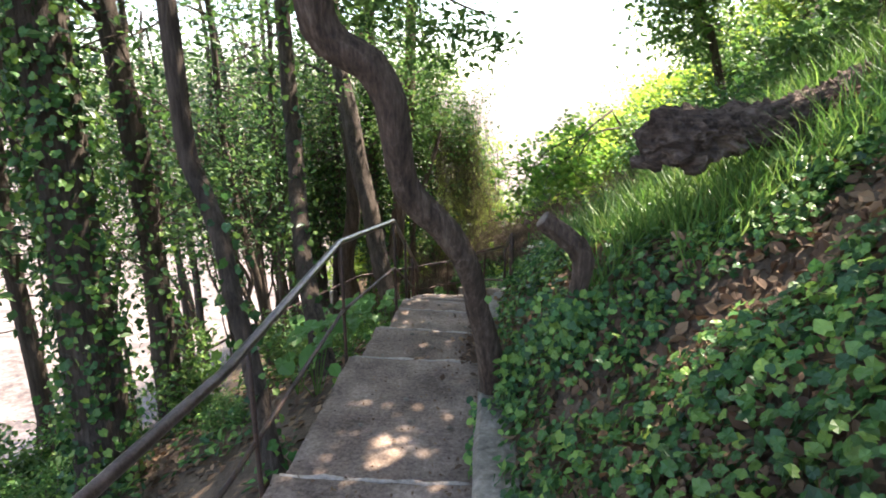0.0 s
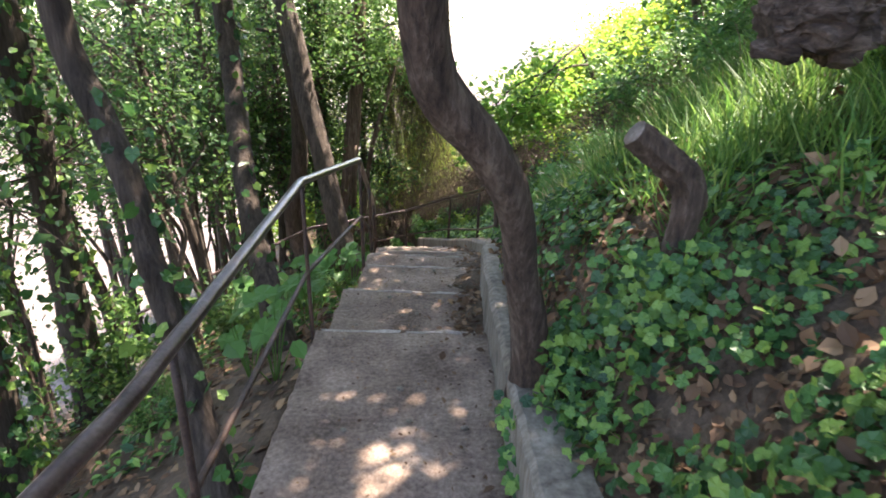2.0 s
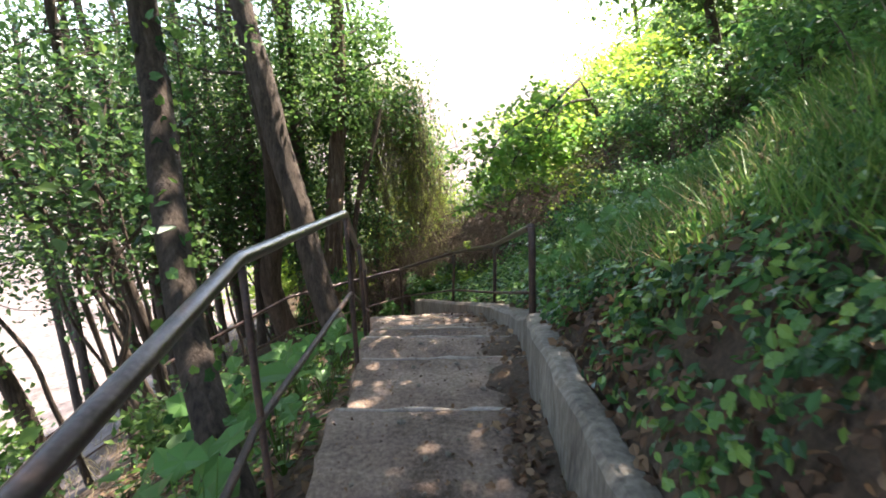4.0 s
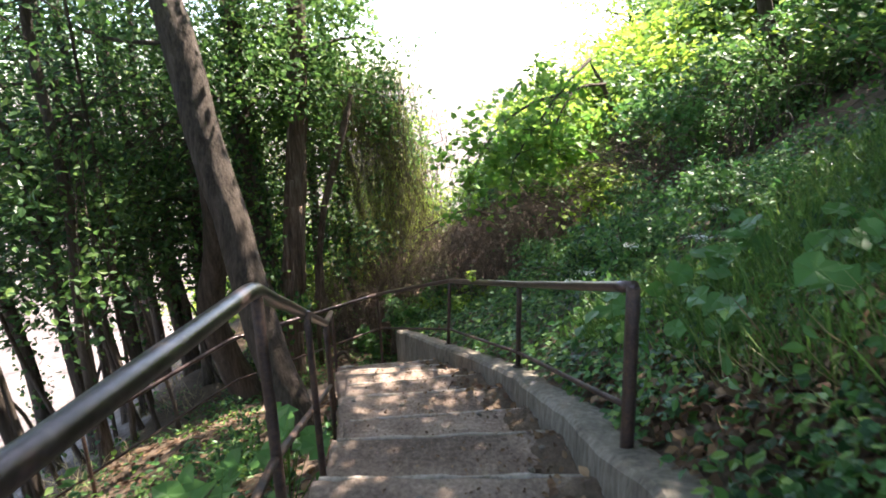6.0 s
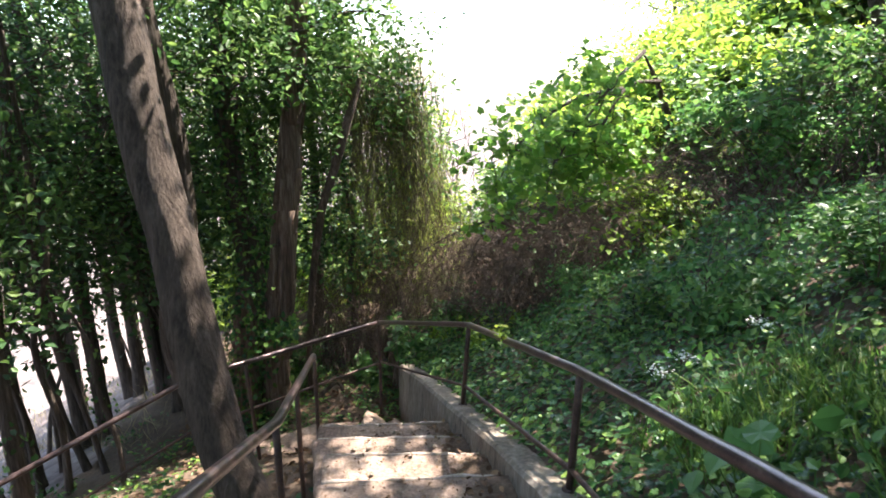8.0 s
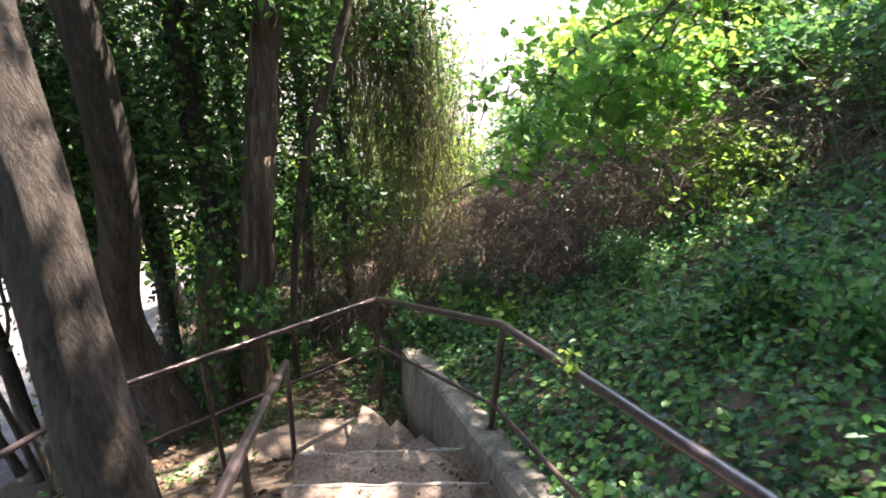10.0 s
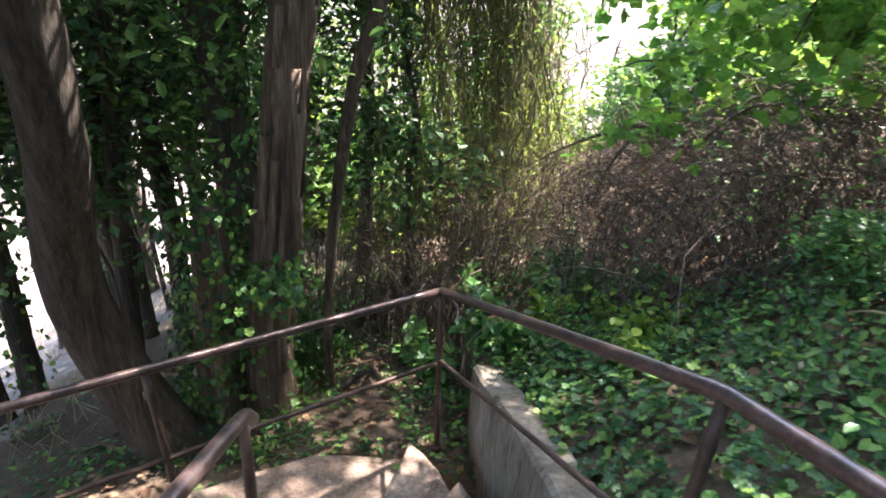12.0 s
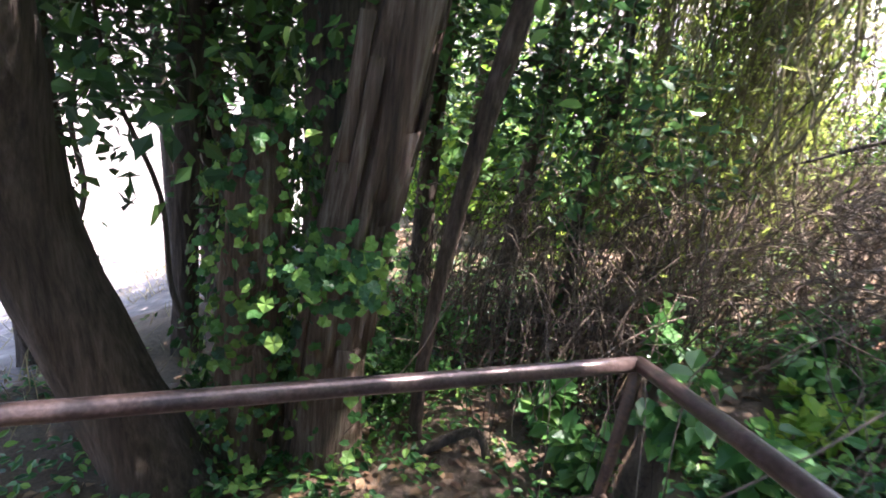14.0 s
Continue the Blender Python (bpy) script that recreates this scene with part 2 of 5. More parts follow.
# ---- the lie of the land ----
STAIR_Y = [-6, -0.2, 1.6, 3.78, 4.6, 6, 7.8, 9.3, 9.8, 11.0, 14, 30]
STAIR_Z = [1.6, 0.35, 0.1, -0.07, -0.22, -0.62, -1.27, -1.75, -1.95, -2.6, -3.0, -4.0]
EDGE_Y = [-6, 2.2, 3.8, 4.8, 5.6, 6.5, 7.5, 8.4, 9.7, 10.7, 11.9, 14]
EDGE_R = [0.25, 0.2, 0.2, 0.24, 0.34, 0.38, 0.33, 0.2, -0.04, -0.24, -0.52, -0.8]
LEFT_Y = [-6, 7, 8.5, 9.8, 11, 14]
LEFT_X = [-0.76, -0.76, -0.87, -1.1, -1.3, -1.4]
TOP_Y = [-6, 1, 2.4, 3.3, 4.3, 4.9, 5.44, 5.95, 7.8, 9.67, 11.75, 14]
TOP_Z = [1.5, 0.5, 0.34, 0.27, 0.19, 0.08, -0.05, -0.27, -0.84, -1.49, -2.17, -2.6]


def stair_z(y):
    return np.interp(y, STAIR_Y, STAIR_Z)


def right_x(y):
    return np.interp(y, EDGE_Y, EDGE_R)


def left_x(y):
    return np.interp(y, LEFT_Y, LEFT_X)


def wall_z(y):
    return np.interp(y, TOP_Y, TOP_Z)


def ramp01(x, a, b):
    t = np.clip((x - a) / (b - a), 0, 1)
    return t * t * (3 - 2 * t)


def land(x, y):
    """Height of the bare ground."""
    x, y = np.asarray(x, float), np.asarray(y, float)
    yc = np.clip(y, -6, 30)
    s, top = stair_z(yc), wall_z(yc)
    inner = right_x(yc)
    d = x - (inner + 0.1 + 0.08 * (1 - ramp01(yc, 2.1, 2.6)))
    steep = np.interp(yc, [-6, 3, 4.5, 7, 11, 13, 18], [0.9, 0.9, 0.8, 0.55, 0.4, 0.22, 0.35])
    near, far = np.clip(d, 0, 1.3), np.clip(d - 1.3, 0, 13)
    rise = steep * near + np.interp(yc, [0, 5, 9, 13, 18], [0.75, 0.7, 0.66, 0.62, 0.7]) * far
    heap = 0.26 * ramp01(d, 0, 0.32) * (1 - ramp01(d, 0.5, 1.2)) * ramp01(yc, 1.9, 2.6) * (1 - ramp01(yc, 3.6, 4.6))
    hill = top - 0.06 + rise + heap
    e = left_x(yc) - x
    fall = np.interp(yc, [-6, 6, 9, 11, 20], [0.5, 0.48, 0.3, 0.12, 0.2])
    low = s - 0.12 - fall * np.clip(e, 0, 2.5) - 0.5 * np.clip(e - 2.5, 0, 30)
    low = np.maximum(low, -7.0 - 0.0 * x)
    mid = s - 0.4
    z = np.where(d > 0, hill, np.where(e > 0, low, mid))
    z = np.where((y > 11.4) & (d <= 0) & (e <= 0), s - 0.12, z)
    out = ramp01(np.hypot(x * 0.7, y - 8), 30, 70)
    z = z * (1 - out) - 9.0 * out
    drop = ramp01(y, 16.5, 30) * (1 - ramp01(x, 2.0, 12.0) * (1 - ramp01(y, 30, 45)))
    return z * (1 - drop) - 9.0 * drop


def bumps(x, y, k=1.0):
    return np.array([0.05 * k * noise.noise((a * 1.6, b * 1.6, 0)) + 0.025 * k * noise.noise((a * 5, b * 5, 3)) for a, b in zip(np.ravel(x), np.ravel(y))]).reshape(np.shape(x))


def axis_lines(lo, hi, step, reach):
    out = list(np.arange(lo, hi + 1e-6, step))
    g, a, b = step, out[0], out[-1]
    while b < reach:
        g *= 1.22
        a, b = a - g, b + g
        out = [a] + out + [b]
    return np.array(out)


def at_land(xy):
    x, y = np.asarray(xy, float).T
    return np.column_stack([x, y, land(x, y) + bumps(x, y)])


def land_normal(xy, h=0.05):
    x, y = np.asarray(xy, float).T
    n = np.column_stack([-(land(x + h, y) - land(x - h, y)) / (2 * h), -(land(x, y + h) - land(x, y - h)) / (2 * h), np.ones(len(x))])
    n[:, :2] = np.clip(n[:, :2], -1.3, 1.3)
    return n / np.linalg.norm(n, axis=1)[:, None]


# ---- ground ----
gx, gy = axis_lines(-4.0, 5.0, 0.1, 2500), axis_lines(-2.0, 15.0, 0.1, 2500)
X, Y = np.meshgrid(gx, gy, indexing="ij")
inside = (np.abs(X) < 14) & (np.abs(Y - 7) < 16)
Z = land(X, Y)
Z[inside] += bumps(X[inside], Y[inside])
i, j = np.meshgrid(np.arange(len(gx) - 1), np.arange(len(gy) - 1), indexing="ij")
k = i * len(gy) + j
quads = np.stack([k, k + len(gy), k + len(gy) + 1, k + 1], -1).reshape(-1, 4)
ground_mesh = mesh_from("ground", np.stack([X, Y, Z], -1).reshape(-1, 3), quads, True)
ground_mesh.materials.append(M["soil"])
ground_mesh.materials.append(M["pale"])
cx = (X[:-1, :-1] + X[1:, 1:]) / 2
cy = (Y[:-1, :-1] + Y[1:, 1:]) / 2
ground_mesh.polygons.foreach_set("material_index", ((((cx < np.interp(cy, [5, 7, 12, 16], [-9.0, -4.4, -4.3, -4.4]) + 0.5 * np.sin(cy * 1.8)) & (cx > -900)) | (cy > 30 + 1.5 * np.sin(cx))).astype(int)).ravel())
tagged(new("ground", ground_mesh), "brown soil slope with leaf litter and a pale open flat below", "ground", kind="structure")


# ---- stairs ----
def slab(outline, z, thick, seed, cell=0.07):
    """A cast step: an uneven top with a worn, rounded edge, over a given outline (counter-clockwise)."""
    o = [Vector((x, y)) for x, y in outline]
    ring = []
    for a, b in zip(o, o[1:] + o[:1]):
        n = max(2, int((b - a).length / cell))
        ring += [a.lerp(b, t / n) for t in range(n)]
    mid = sum(ring, Vector((0, 0))) / len(ring)
    bm = bmesh.new()
    loops = []
    for inset, drop in ((0.0, thick), (0.0, 0.035), (0.012, 0.009), (0.035, 0.0), (0.16, 0.0)):
        loop = []
        for p in ring:
            q = p + (mid - p).normalized() * min(inset, (mid - p).length * 0.8)
            wob = Vector((noise.noise((q.x * 9, q.y * 9, seed)), noise.noise((q.x * 9, q.y * 9, seed + 7)))) * (0.022 if drop < thick else 0)
            h = 0.012 * noise.noise((q.x * 4, q.y * 4, seed)) + 0.006 * noise.noise((q.x * 17, q.y * 17, seed))
            loop.append(bm.verts.new((q.x + wob.x, q.y + wob.y, z - drop + (h if drop < 0.1 else 0))))
        loops.append(loop)
    for a, b in zip(loops, loops[1:]):
        for k in range(len(ring)):
            m = (k + 1) % len(ring)
            bm.faces.new((a[k], a[m], b[m], b[k]))
    c = bm.verts.new((mid.x, mid.y, z + 0.01 * noise.noise((mid.x * 4, mid.y * 4, seed))))
    for k in range(len(ring)):
        bm.faces.new((loops[-1][k], loops[-1][(k + 1) % len(ring)], c))
    for f in bm.faces:
        f.smooth = True
    return bm


stairs = thing("stairs", (0, 0, 0), "worn grey-brown concrete steps running down the bank", "stairs", kind="structure")
NOSE = [(-5.0, 1.3), (-3.6, 1.05), (-2.3, 0.8), (-1.2, 0.57), (-0.1, 0.36), (1.0, 0.17), (2.06, 0.0), (3.66, -0.16), (4.55, -0.31), (5.42, -0.46), (6.08, -0.62), (6.66, -0.8),
        (7.2, -0.98), (7.8, -1.15), (8.35, -1.32), (8.8, -1.5), (9.27, -1.68), (9.75, -1.85)]
for k in range(len(NOSE) - 1):
    y0, y1, z = NOSE[k][0] - 0.2, NOSE[k + 1][0], NOSE[k][1]
    skew = 0.03 * math.sin(k * 2.3) * (y0 > 1.8) + 0.1 * (4.0 < y1 < 6.8)
    xl0, xl1 = float(left_x(y0)), float(left_x(y1))
    j = 0.03 * math.sin(k * 4.1)
    part("step", slab([(xl0 + j, y0 + skew), (float(right_x(y0)) + 0.06, y0), (float(right_x(y1)) + 0.06, y1), (xl1 + j, y1 + skew)], z, 0.32, k), M["concrete"], stairs)
    # worn lip of the step; its paler colour also holds the sun's highlight
    if y1 > 0:
        n = 14
        edge = [(xl1 + j + 0.04 + (float(right_x(y1)) - xl1 - j - 0.05) * t, y1 - 0.014 + skew * (1 - t) + 0.012 * noise.noise((t * 7, k, 1)), z - 0.006 + 0.006 * noise.noise((t * 9, k, 5)), max(0.004, 0.012 + 0.014 * noise.noise((t * 6, k, 9)))) for t in np.linspace(0, 1, n)]
        part("nosing", mesh_from("nosing", *tube(np.array(edge), 8, 0.3, k, 14), True), M["worn"], stairs, "worn edge of the step, paled by a painted sun highlight")
PIVOT = Vector((-1.12, 9.72))
fan = [(2, 1.1), (24, 1.12), (45, 1.18), (63, 1.38), (80, 1.72)]
for k, ((a0, r0), (a1, r1)) in enumerate(zip(fan, fan[1:])):
    out = [PIVOT + Vector((-0.05, -0.04))]
    for t in (0, 0.5, 1):
        a, r = radians(a0 + (a1 - a0) * t), r0 + (r1 - r0) * t
        out.append(PIVOT + Vector((math.cos(a), math.sin(a))) * r)
    part("step", slab([tuple(p) for p in out], -2.02 - 0.17 * k, 0.34, 40 + k), M["concrete"], stairs)
out = [tuple(PIVOT + Vector((math.cos(radians(a)), math.sin(radians(a)))) * r) for a, r in ((78, 1.75), (100, 1.72), (130, 1.6), (165, 1.55), (200, 1.6))]
part("step", slab([tuple(PIVOT)] + out, -2.7, 0.3, 50), M["concrete"], stairs)
out = [tuple(PIVOT + Vector((math.cos(radians(a)), math.sin(radians(a)))) * r) for a, r in ((198, 1.6), (205, 2.6), (228, 2.7), (245, 1.3))]
part("step", slab([tuple(PIVOT)] + out, -2.9, 0.3, 51), M["concrete"], stairs)


# ---- retaining wall ----
def wall_run(y0, y1, offset, thin, lift, foot, seed):
    """A cast wall along the right edge of the steps, with worn arrises."""
    bm = bmesh.new()
    rows = []
    for y in np.arange(y0, y1 + 1e-6, 0.09):
        x, z = float(right_x(y)) + offset, float(wall_z(y)) + lift
        zb = float(stair_z(y)) - foot
        thick = thin + (0.08 * float(ramp01(y, 4.2, 5.6)) + 0.08 * float(1 - ramp01(y, 2.2, 2.7))) * (thin < 0.2)
        row = []
        for dx, h in ((0, zb), (0, z - 0.3), (0.0, z - 0.12), (0.004, z - 0.025), (0.024, z), (thick * 0.5, z + 0.004), (thick - 0.024, z), (thick, z - 0.03), (thick, zb)):
            w = 0.012 * noise.noise((y * 3, h * 4, seed)) + 0.006 * noise.noise((y * 14, h * 14, seed))
            row.append(bm.verts.new((x + dx + w, y, h + (w if h > z - 0.05 else 0))))
        rows.append(row)
    for a, b in zip(rows, rows[1:]):
        for p, q, r, s in zip(a, a[1:], b[1:], b):
            bm.faces.new((p, s, r, q))
    bm.faces.new(rows[0])
    bm.faces.new(rows[-1][::-1])
    return bm


wall = thing("wall_right", (0, 0, 0), "low stained concrete retaining wall curving beside the steps", "wall", kind="structure")
part("cast_wall", wall_run(-5.0, 11.75, 0.0, 0.13, 0.0, 0.6, 3), M["wall"], wall)
ledge = wall_run(4.3, 7.0, 0.2, 0.34, -0.1, 0.5, 12)
part("ledge", ledge, M["wall"], wall, "rough concrete ledge behind the wall")


# ---- handrails ----
def straight(pts, r, sides=10, bend=0.05):
    """A pipe through points, its corners bent over a short radius."""
    p = [Vector(q) for q in pts]
    line = [p[0]]
    for a, b, c in zip(p, p[1:], p[2:]):
        u, v = (a - b).normalized() * bend, (c - b).normalized() * bend
        for t in (0, 0.25, 0.5, 0.75, 1):
            line.append((b + u) * (1 - t) ** 2 + b * 2 * t * (1 - t) + (b + v) * t * t)
    line.append(p[-1])
    dense = [line[0]]
    for a, b in zip(line, line[1:]):
        n = max(1, int((b - a).length / 0.15))
        dense += [a.lerp(b, (k + 1) / n) for k in range(n)]
    return tube(np.array([(*q, r) for q in dense]), sides, 0.10, 2, 6)


def handrail(name, label, rail, lower, posts, r=0.022, rp=0.017):
    ob = thing(name, posts[0][0], label, "handrail")
    inv = ob.matrix_world.inverted()

    def add(nm, data, mat):
        me = mesh_from(nm, *data, True)
        me.transform(inv)
        part(nm, me, mat, ob)
    add("top_rail", straight(rail, r), M["rail"])
    for run in lower:
        add("lower_rail", straight(run, 0.013, 8), M["post"])
    for base, top, rad in posts:
        add("post", straight([base, top], rad, 8), M["post"])
        add("foot_plate", tube([(*base[:2], base[2] - 0.015, rad * 2.0), (*base[:2], base[2] + 0.012, rad * 2.0), (*base[:2], base[2] + 0.016, rad * 1.3)], 10), M["post"])
    return ob


LEFT = [(-0.74, -3.2, 1.7), (-0.71, -0.6, 1.06), (-0.71, 0.6, 0.94), (-0.72, 1.7, 0.865), (-0.79, 3.65, 0.865), (-0.72, 5.43, 0.63), (-0.86, 7.65, -0.36), (-1.09, 9.8, -1.1), (-1.12, 9.9, -1.2)]
handrail("handrail_left", "brown painted steel pipe handrail on thin rusty posts along the steps", LEFT,
         [[(-0.74, -3.2, 1.2), (-0.72, -0.6, 0.56), (-0.73, 0.6, 0.46), (-0.74, 1.7, 0.4), (-0.79, 3.65, 0.36), (-0.72, 5.43, 0.15), (-0.86, 7.65, -0.8)]],
         [((x, y, float(stair_z(y)) - 0.22), (x + dx, y, z), 0.012 if y < 5 else 0.016) for x, y, z, dx in
          ((-0.73, -0.6, 1.05, 0), (-0.74, 1.95, 0.85, 0), (-0.79, 3.68, 0.85, 0), (-0.72, 5.46, 0.61, 0), (-0.76, 6.4, 0.2, 0), (-0.86, 7.62, -0.36, 0), (-0.98, 8.6, -0.7, 0), (-1.08, 9.76, -1.1, 0))])
handrail("handrail_right", "brown painted steel pipe handrail with posts set on the wall", [(0.46, 5.96, 0.38), (0.43, 7.78, -0.22), (0.12, 9.67, -0.8), (-0.69, 11.58, -1.57)],
         [[(0.46, 5.98, -0.1), (0.42, 7.78, -0.72), (0.1, 9.67, -1.32), (-0.68, 11.58, -2.05)]],
         [((0.47, 5.96, -0.62), (0.46, 5.96, 0.375), 0.026), ((0.42, 7.78, float(wall_z(7.78))), (0.43, 7.78, -0.225), 0.018), ((0.085, 9.67, float(wall_z(9.67))), (0.12, 9.67, -0.81), 0.018),
          ((-0.68, 11.58, -2.72), (-0.69, 11.58, -1.57), 0.018)])
handrail("handrail_landing", "rusty brown pipe handrail round the landing", [(-0.70, 11.57, -1.57), (-2.2, 10.1, -1.45), (-3.7, 8.65, -1.88), (-4.8, 7.6, -2.33)],
         [[(-0.70, 11.55, -2.05), (-2.2, 10.1, -1.93), (-3.7, 8.65, -2.37), (-4.8, 7.6, -2.83)]],
         [((-1.78, 10.52, -2.75), (-1.83, 10.46, -1.49), 0.018), ((-3.3, 9.03, float(land(-3.3, 9.03)) - 0.05), (-3.3, 9.03, -1.77), 0.018)])


# ---- trees ----
def clump_points(centres, n, spread, g, flat=0.7):
    c = np.asarray(centres)[g.integers(0, len(centres), n)]
    return c + g.normal(0, 1, (n, 3)) * np.array([spread, spread, spread * flat])


OPENINGS = [((-0.25, 2.62, 0.05), 0.13), ((-0.32, 2.4, 0.05), 0.08), ((-0.5, 8.45, -1.4), 0.26), ((-0.75, 9.1, -1.7), 0.2), ((-1.68, 12.2, -0.75), 0.2), ((-1.66, 12.25, -0.2), 0.2), ((-0.45, 11.55, -2.1), 0.16), ((-2.4, 10.5, -2.7), 0.35),
            ((0.9, 3.1, 1.2), 0.22), ((1.9, 3.6, 2.0), 0.5), ((2.8, 4.4, 2.5), 0.6), ((3.5, 15.0, 0.0), 1.6), ((5.2, 12.4, 1.2), 1.3), ((5.0, 17.0, 0.6), 1.8), ((3.4, 10.4, 0.5), 0.5), ((2.4, 11.6, -0.6), 0.5), ((0.0, 14.8, -1.0), 0.7), ((0.8, 18.5, -3.0), 1.6), ((1.2, 1.9, 1.1), 0.16), ((0.8, 1.5, 0.8), 0.11), ((1.6, 2.4, 1.5), 0.2), ((0.6, 2.9, 0.8), 0.11), ((0.85, 4.3, 0.5), 0.22), ((1.3, 5.0, 0.6), 0.25)]


def clear(p, gap=True):
    """Keeps leaves out of the way over the steps, and leaves the strip of open sky above it."""
    s = stair_z(p[:, 1])
    way = (p[:, 1] < 12.2) & (p[:, 0] > left_x(p[:, 1]) - np.where((p[:, 1] > 4.8) & (p[:, 1] < 11.4), 1.9, 0.5)) & (p[:, 0] < right_x(p[:, 1]) + 0.75) & (p[:, 2] < s + 3.4)
    strip = (p[:, 1] > 4) & (p[:, 0] > -0.35 - 0.06 * p[:, 1]) & (p[:, 0] < 1.2 + 0.1 * p[:, 1]) & (p[:, 2] > s + 2.0) & (p[:, 2] < 2.3 + 0.2 * p[:, 1])
    return p[~(way | strip)] if gap else p[~way]


def sunny(p):
    """Leaves out the leaves in the gaps that the sun falls through."""
    shaft = np.zeros(len(p), bool)
    for at, r in OPENINGS:
        q = p[:, :3] - np.array(at)
        along = q @ np.array(to_sun)
        shaft |= (along > 0.4) & (np.linalg.norm(q - along[:, None] * np.array(to_sun), axis=1) < r)
    return p[~shaft]


def tree(name, label, line, bark, crown=None, limbs=(), ivy=0, ivy_top=9.0, sides=14, rough=0.12, leaf=(0.055, 0.11), leaf_mat="crown", seed=0, ridges=0.03, group="", twig_r=0.008, gap=True, band=None, shape=LEAF):
    """A trunk along rows of x, y, z, radius; limbs; and a crown of (clumps, leaves, spread) round the limbs' ends."""
    g = np.random.default_rng(seed + 100)
    base = Vector(line[0][:3])
    ob = thing(name, base, label, "tree", group)
    inv = Matrix.Translation(-base)

    def add(nm, data, mat, smooth=False, lab="", kind=""):
        me = mesh_from(nm, *data, smooth)
        me.transform(inv)
        return part(nm, me, mat, ob, lab, kind)
    pts = bezier_points(line)
    flare = np.exp(-np.linalg.norm(pts[:, :3] - pts[0, :3], axis=1) / 0.22)
    pts[:, 3] *= 1 + 0.45 * flare
    add("trunk", tube(pts, sides, rough, seed, 4.0, ridges), M[bark], True)
    ends = []
    for lm in limbs:
        lp = bezier_points(lm)
        if len(clear(lp, gap)) < len(lp):
            continue
        add("limb", tube(lp, 8, 0.12, seed, 4.0), M[bark], True)
        ends += [lp[int(len(lp) * f), :3] for f in (0.55, 0.75, 0.95)]
    if crown:
        n_clump, n_leaf, spread, blob, lift = crown
        if not ends:
            ends = [pts[int(len(pts) * f), :3] for f in (0.7, 0.85, 0.98)]
        ends = np.array(ends)
        cc = ends[g.integers(0, len(ends), n_clump)] + g.normal(0, 1, (n_clump, 3)) * np.array([spread, spread, spread * 0.75]) + np.array([0, 0, lift])
        if band:
            cc[:, 2] = g.uniform(band[0], band[1], n_clump)
        twigs = []
        for c in cc[: min(n_clump, 60)]:
            s = ends[np.argmin(np.linalg.norm(ends - c, axis=1))]
            m = (s + c) / 2 + g.normal(0, 0.15, 3)
            tl = bezier_points([(*s, twig_r), (*m, twig_r * 0.7), (*c, twig_r * 0.3)], 0.3)
            if len(clear(tl, gap)) == len(tl):
                twigs.append(tube(tl, 4))
        if twigs:
            add("twig_mass", join(twigs), M[bark], kind="stuff")
        p = sunny(clear(clump_points(cc, n_leaf, blob, g), gap))
        add("crown", leaves(p, leaf, shape, None, 0.7, g, 0.4), M[leaf_mat], kind="stuff")
    if ivy:
        q = pts[(pts[:, 2] < base.z + ivy_top)]
        w = q[g.integers(0, len(q), ivy)]
        a = g.uniform(0, 2 * np.pi, ivy)
        nrm = np.column_stack([np.cos(a), np.sin(a), np.full(ivy, 0.25)])
        p = w[:, :3] + nrm * (w[:, 3:4] + g.uniform(0.0, 0.08, (ivy, 1))) + g.normal(0, 0.045, (ivy, 3))
        add("ivy", leaves(p, (0.035, 0.075), IVY, nrm, 0.5, g, 0.8), M["ivy"], lab="dark glossy ivy climbing the trunk", kind="stuff")
    return ob


def gz(x, y, sink=0.1):
    return float(land(x, y)) - sink


def upright(x, y, top, r0, lean=(0, 0), wob=0.12, seed=0, n=6, r1=0.35):
    g = np.random.default_rng(seed)
    z0 = gz(x, y)
    out = []
    for k in range(n + 1):
        t = k / n
        out.append((x + lean[0] * t + (g.normal(0, wob) if 0 < k < n else 0) * t, y + lean[1] * t + (g.normal(0, wob) if 0 < k < n else 0) * t, z0 + (top - z0) * t, r0 * (1 - (1 - r1) * t)))
    return out


def limbs_from(line, n, length, seed, z_from=0.35, rise=0.5, r=0.03, toward=None):
    g = np.random.default_rng(seed + 50)
    p = bezier_points(line)
    out = []
    for k in range(n):
        s = p[int(len(p) * min(0.97, z_from + (1 - z_from) * (k + g.uniform(0, 0.8)) / n))]
        a = g.uniform(0, 2 * np.pi) if toward is None else toward + g.normal(0, 0.7)
        L = length * g.uniform(0.6, 1.2)
        d = np.array([math.cos(a), math.sin(a), rise * g.uniform(0.3, 1.3)]) * L
        m = s[:3] + d * 0.5 + g.normal(0, 0.12 * L, 3) * 0.6
        rr = min(r, s[3] * 0.7)
        out.append([(*s[:3], rr), (*m, rr * 0.65), (*(s[:3] + d), rr * 0.25)])
    return out


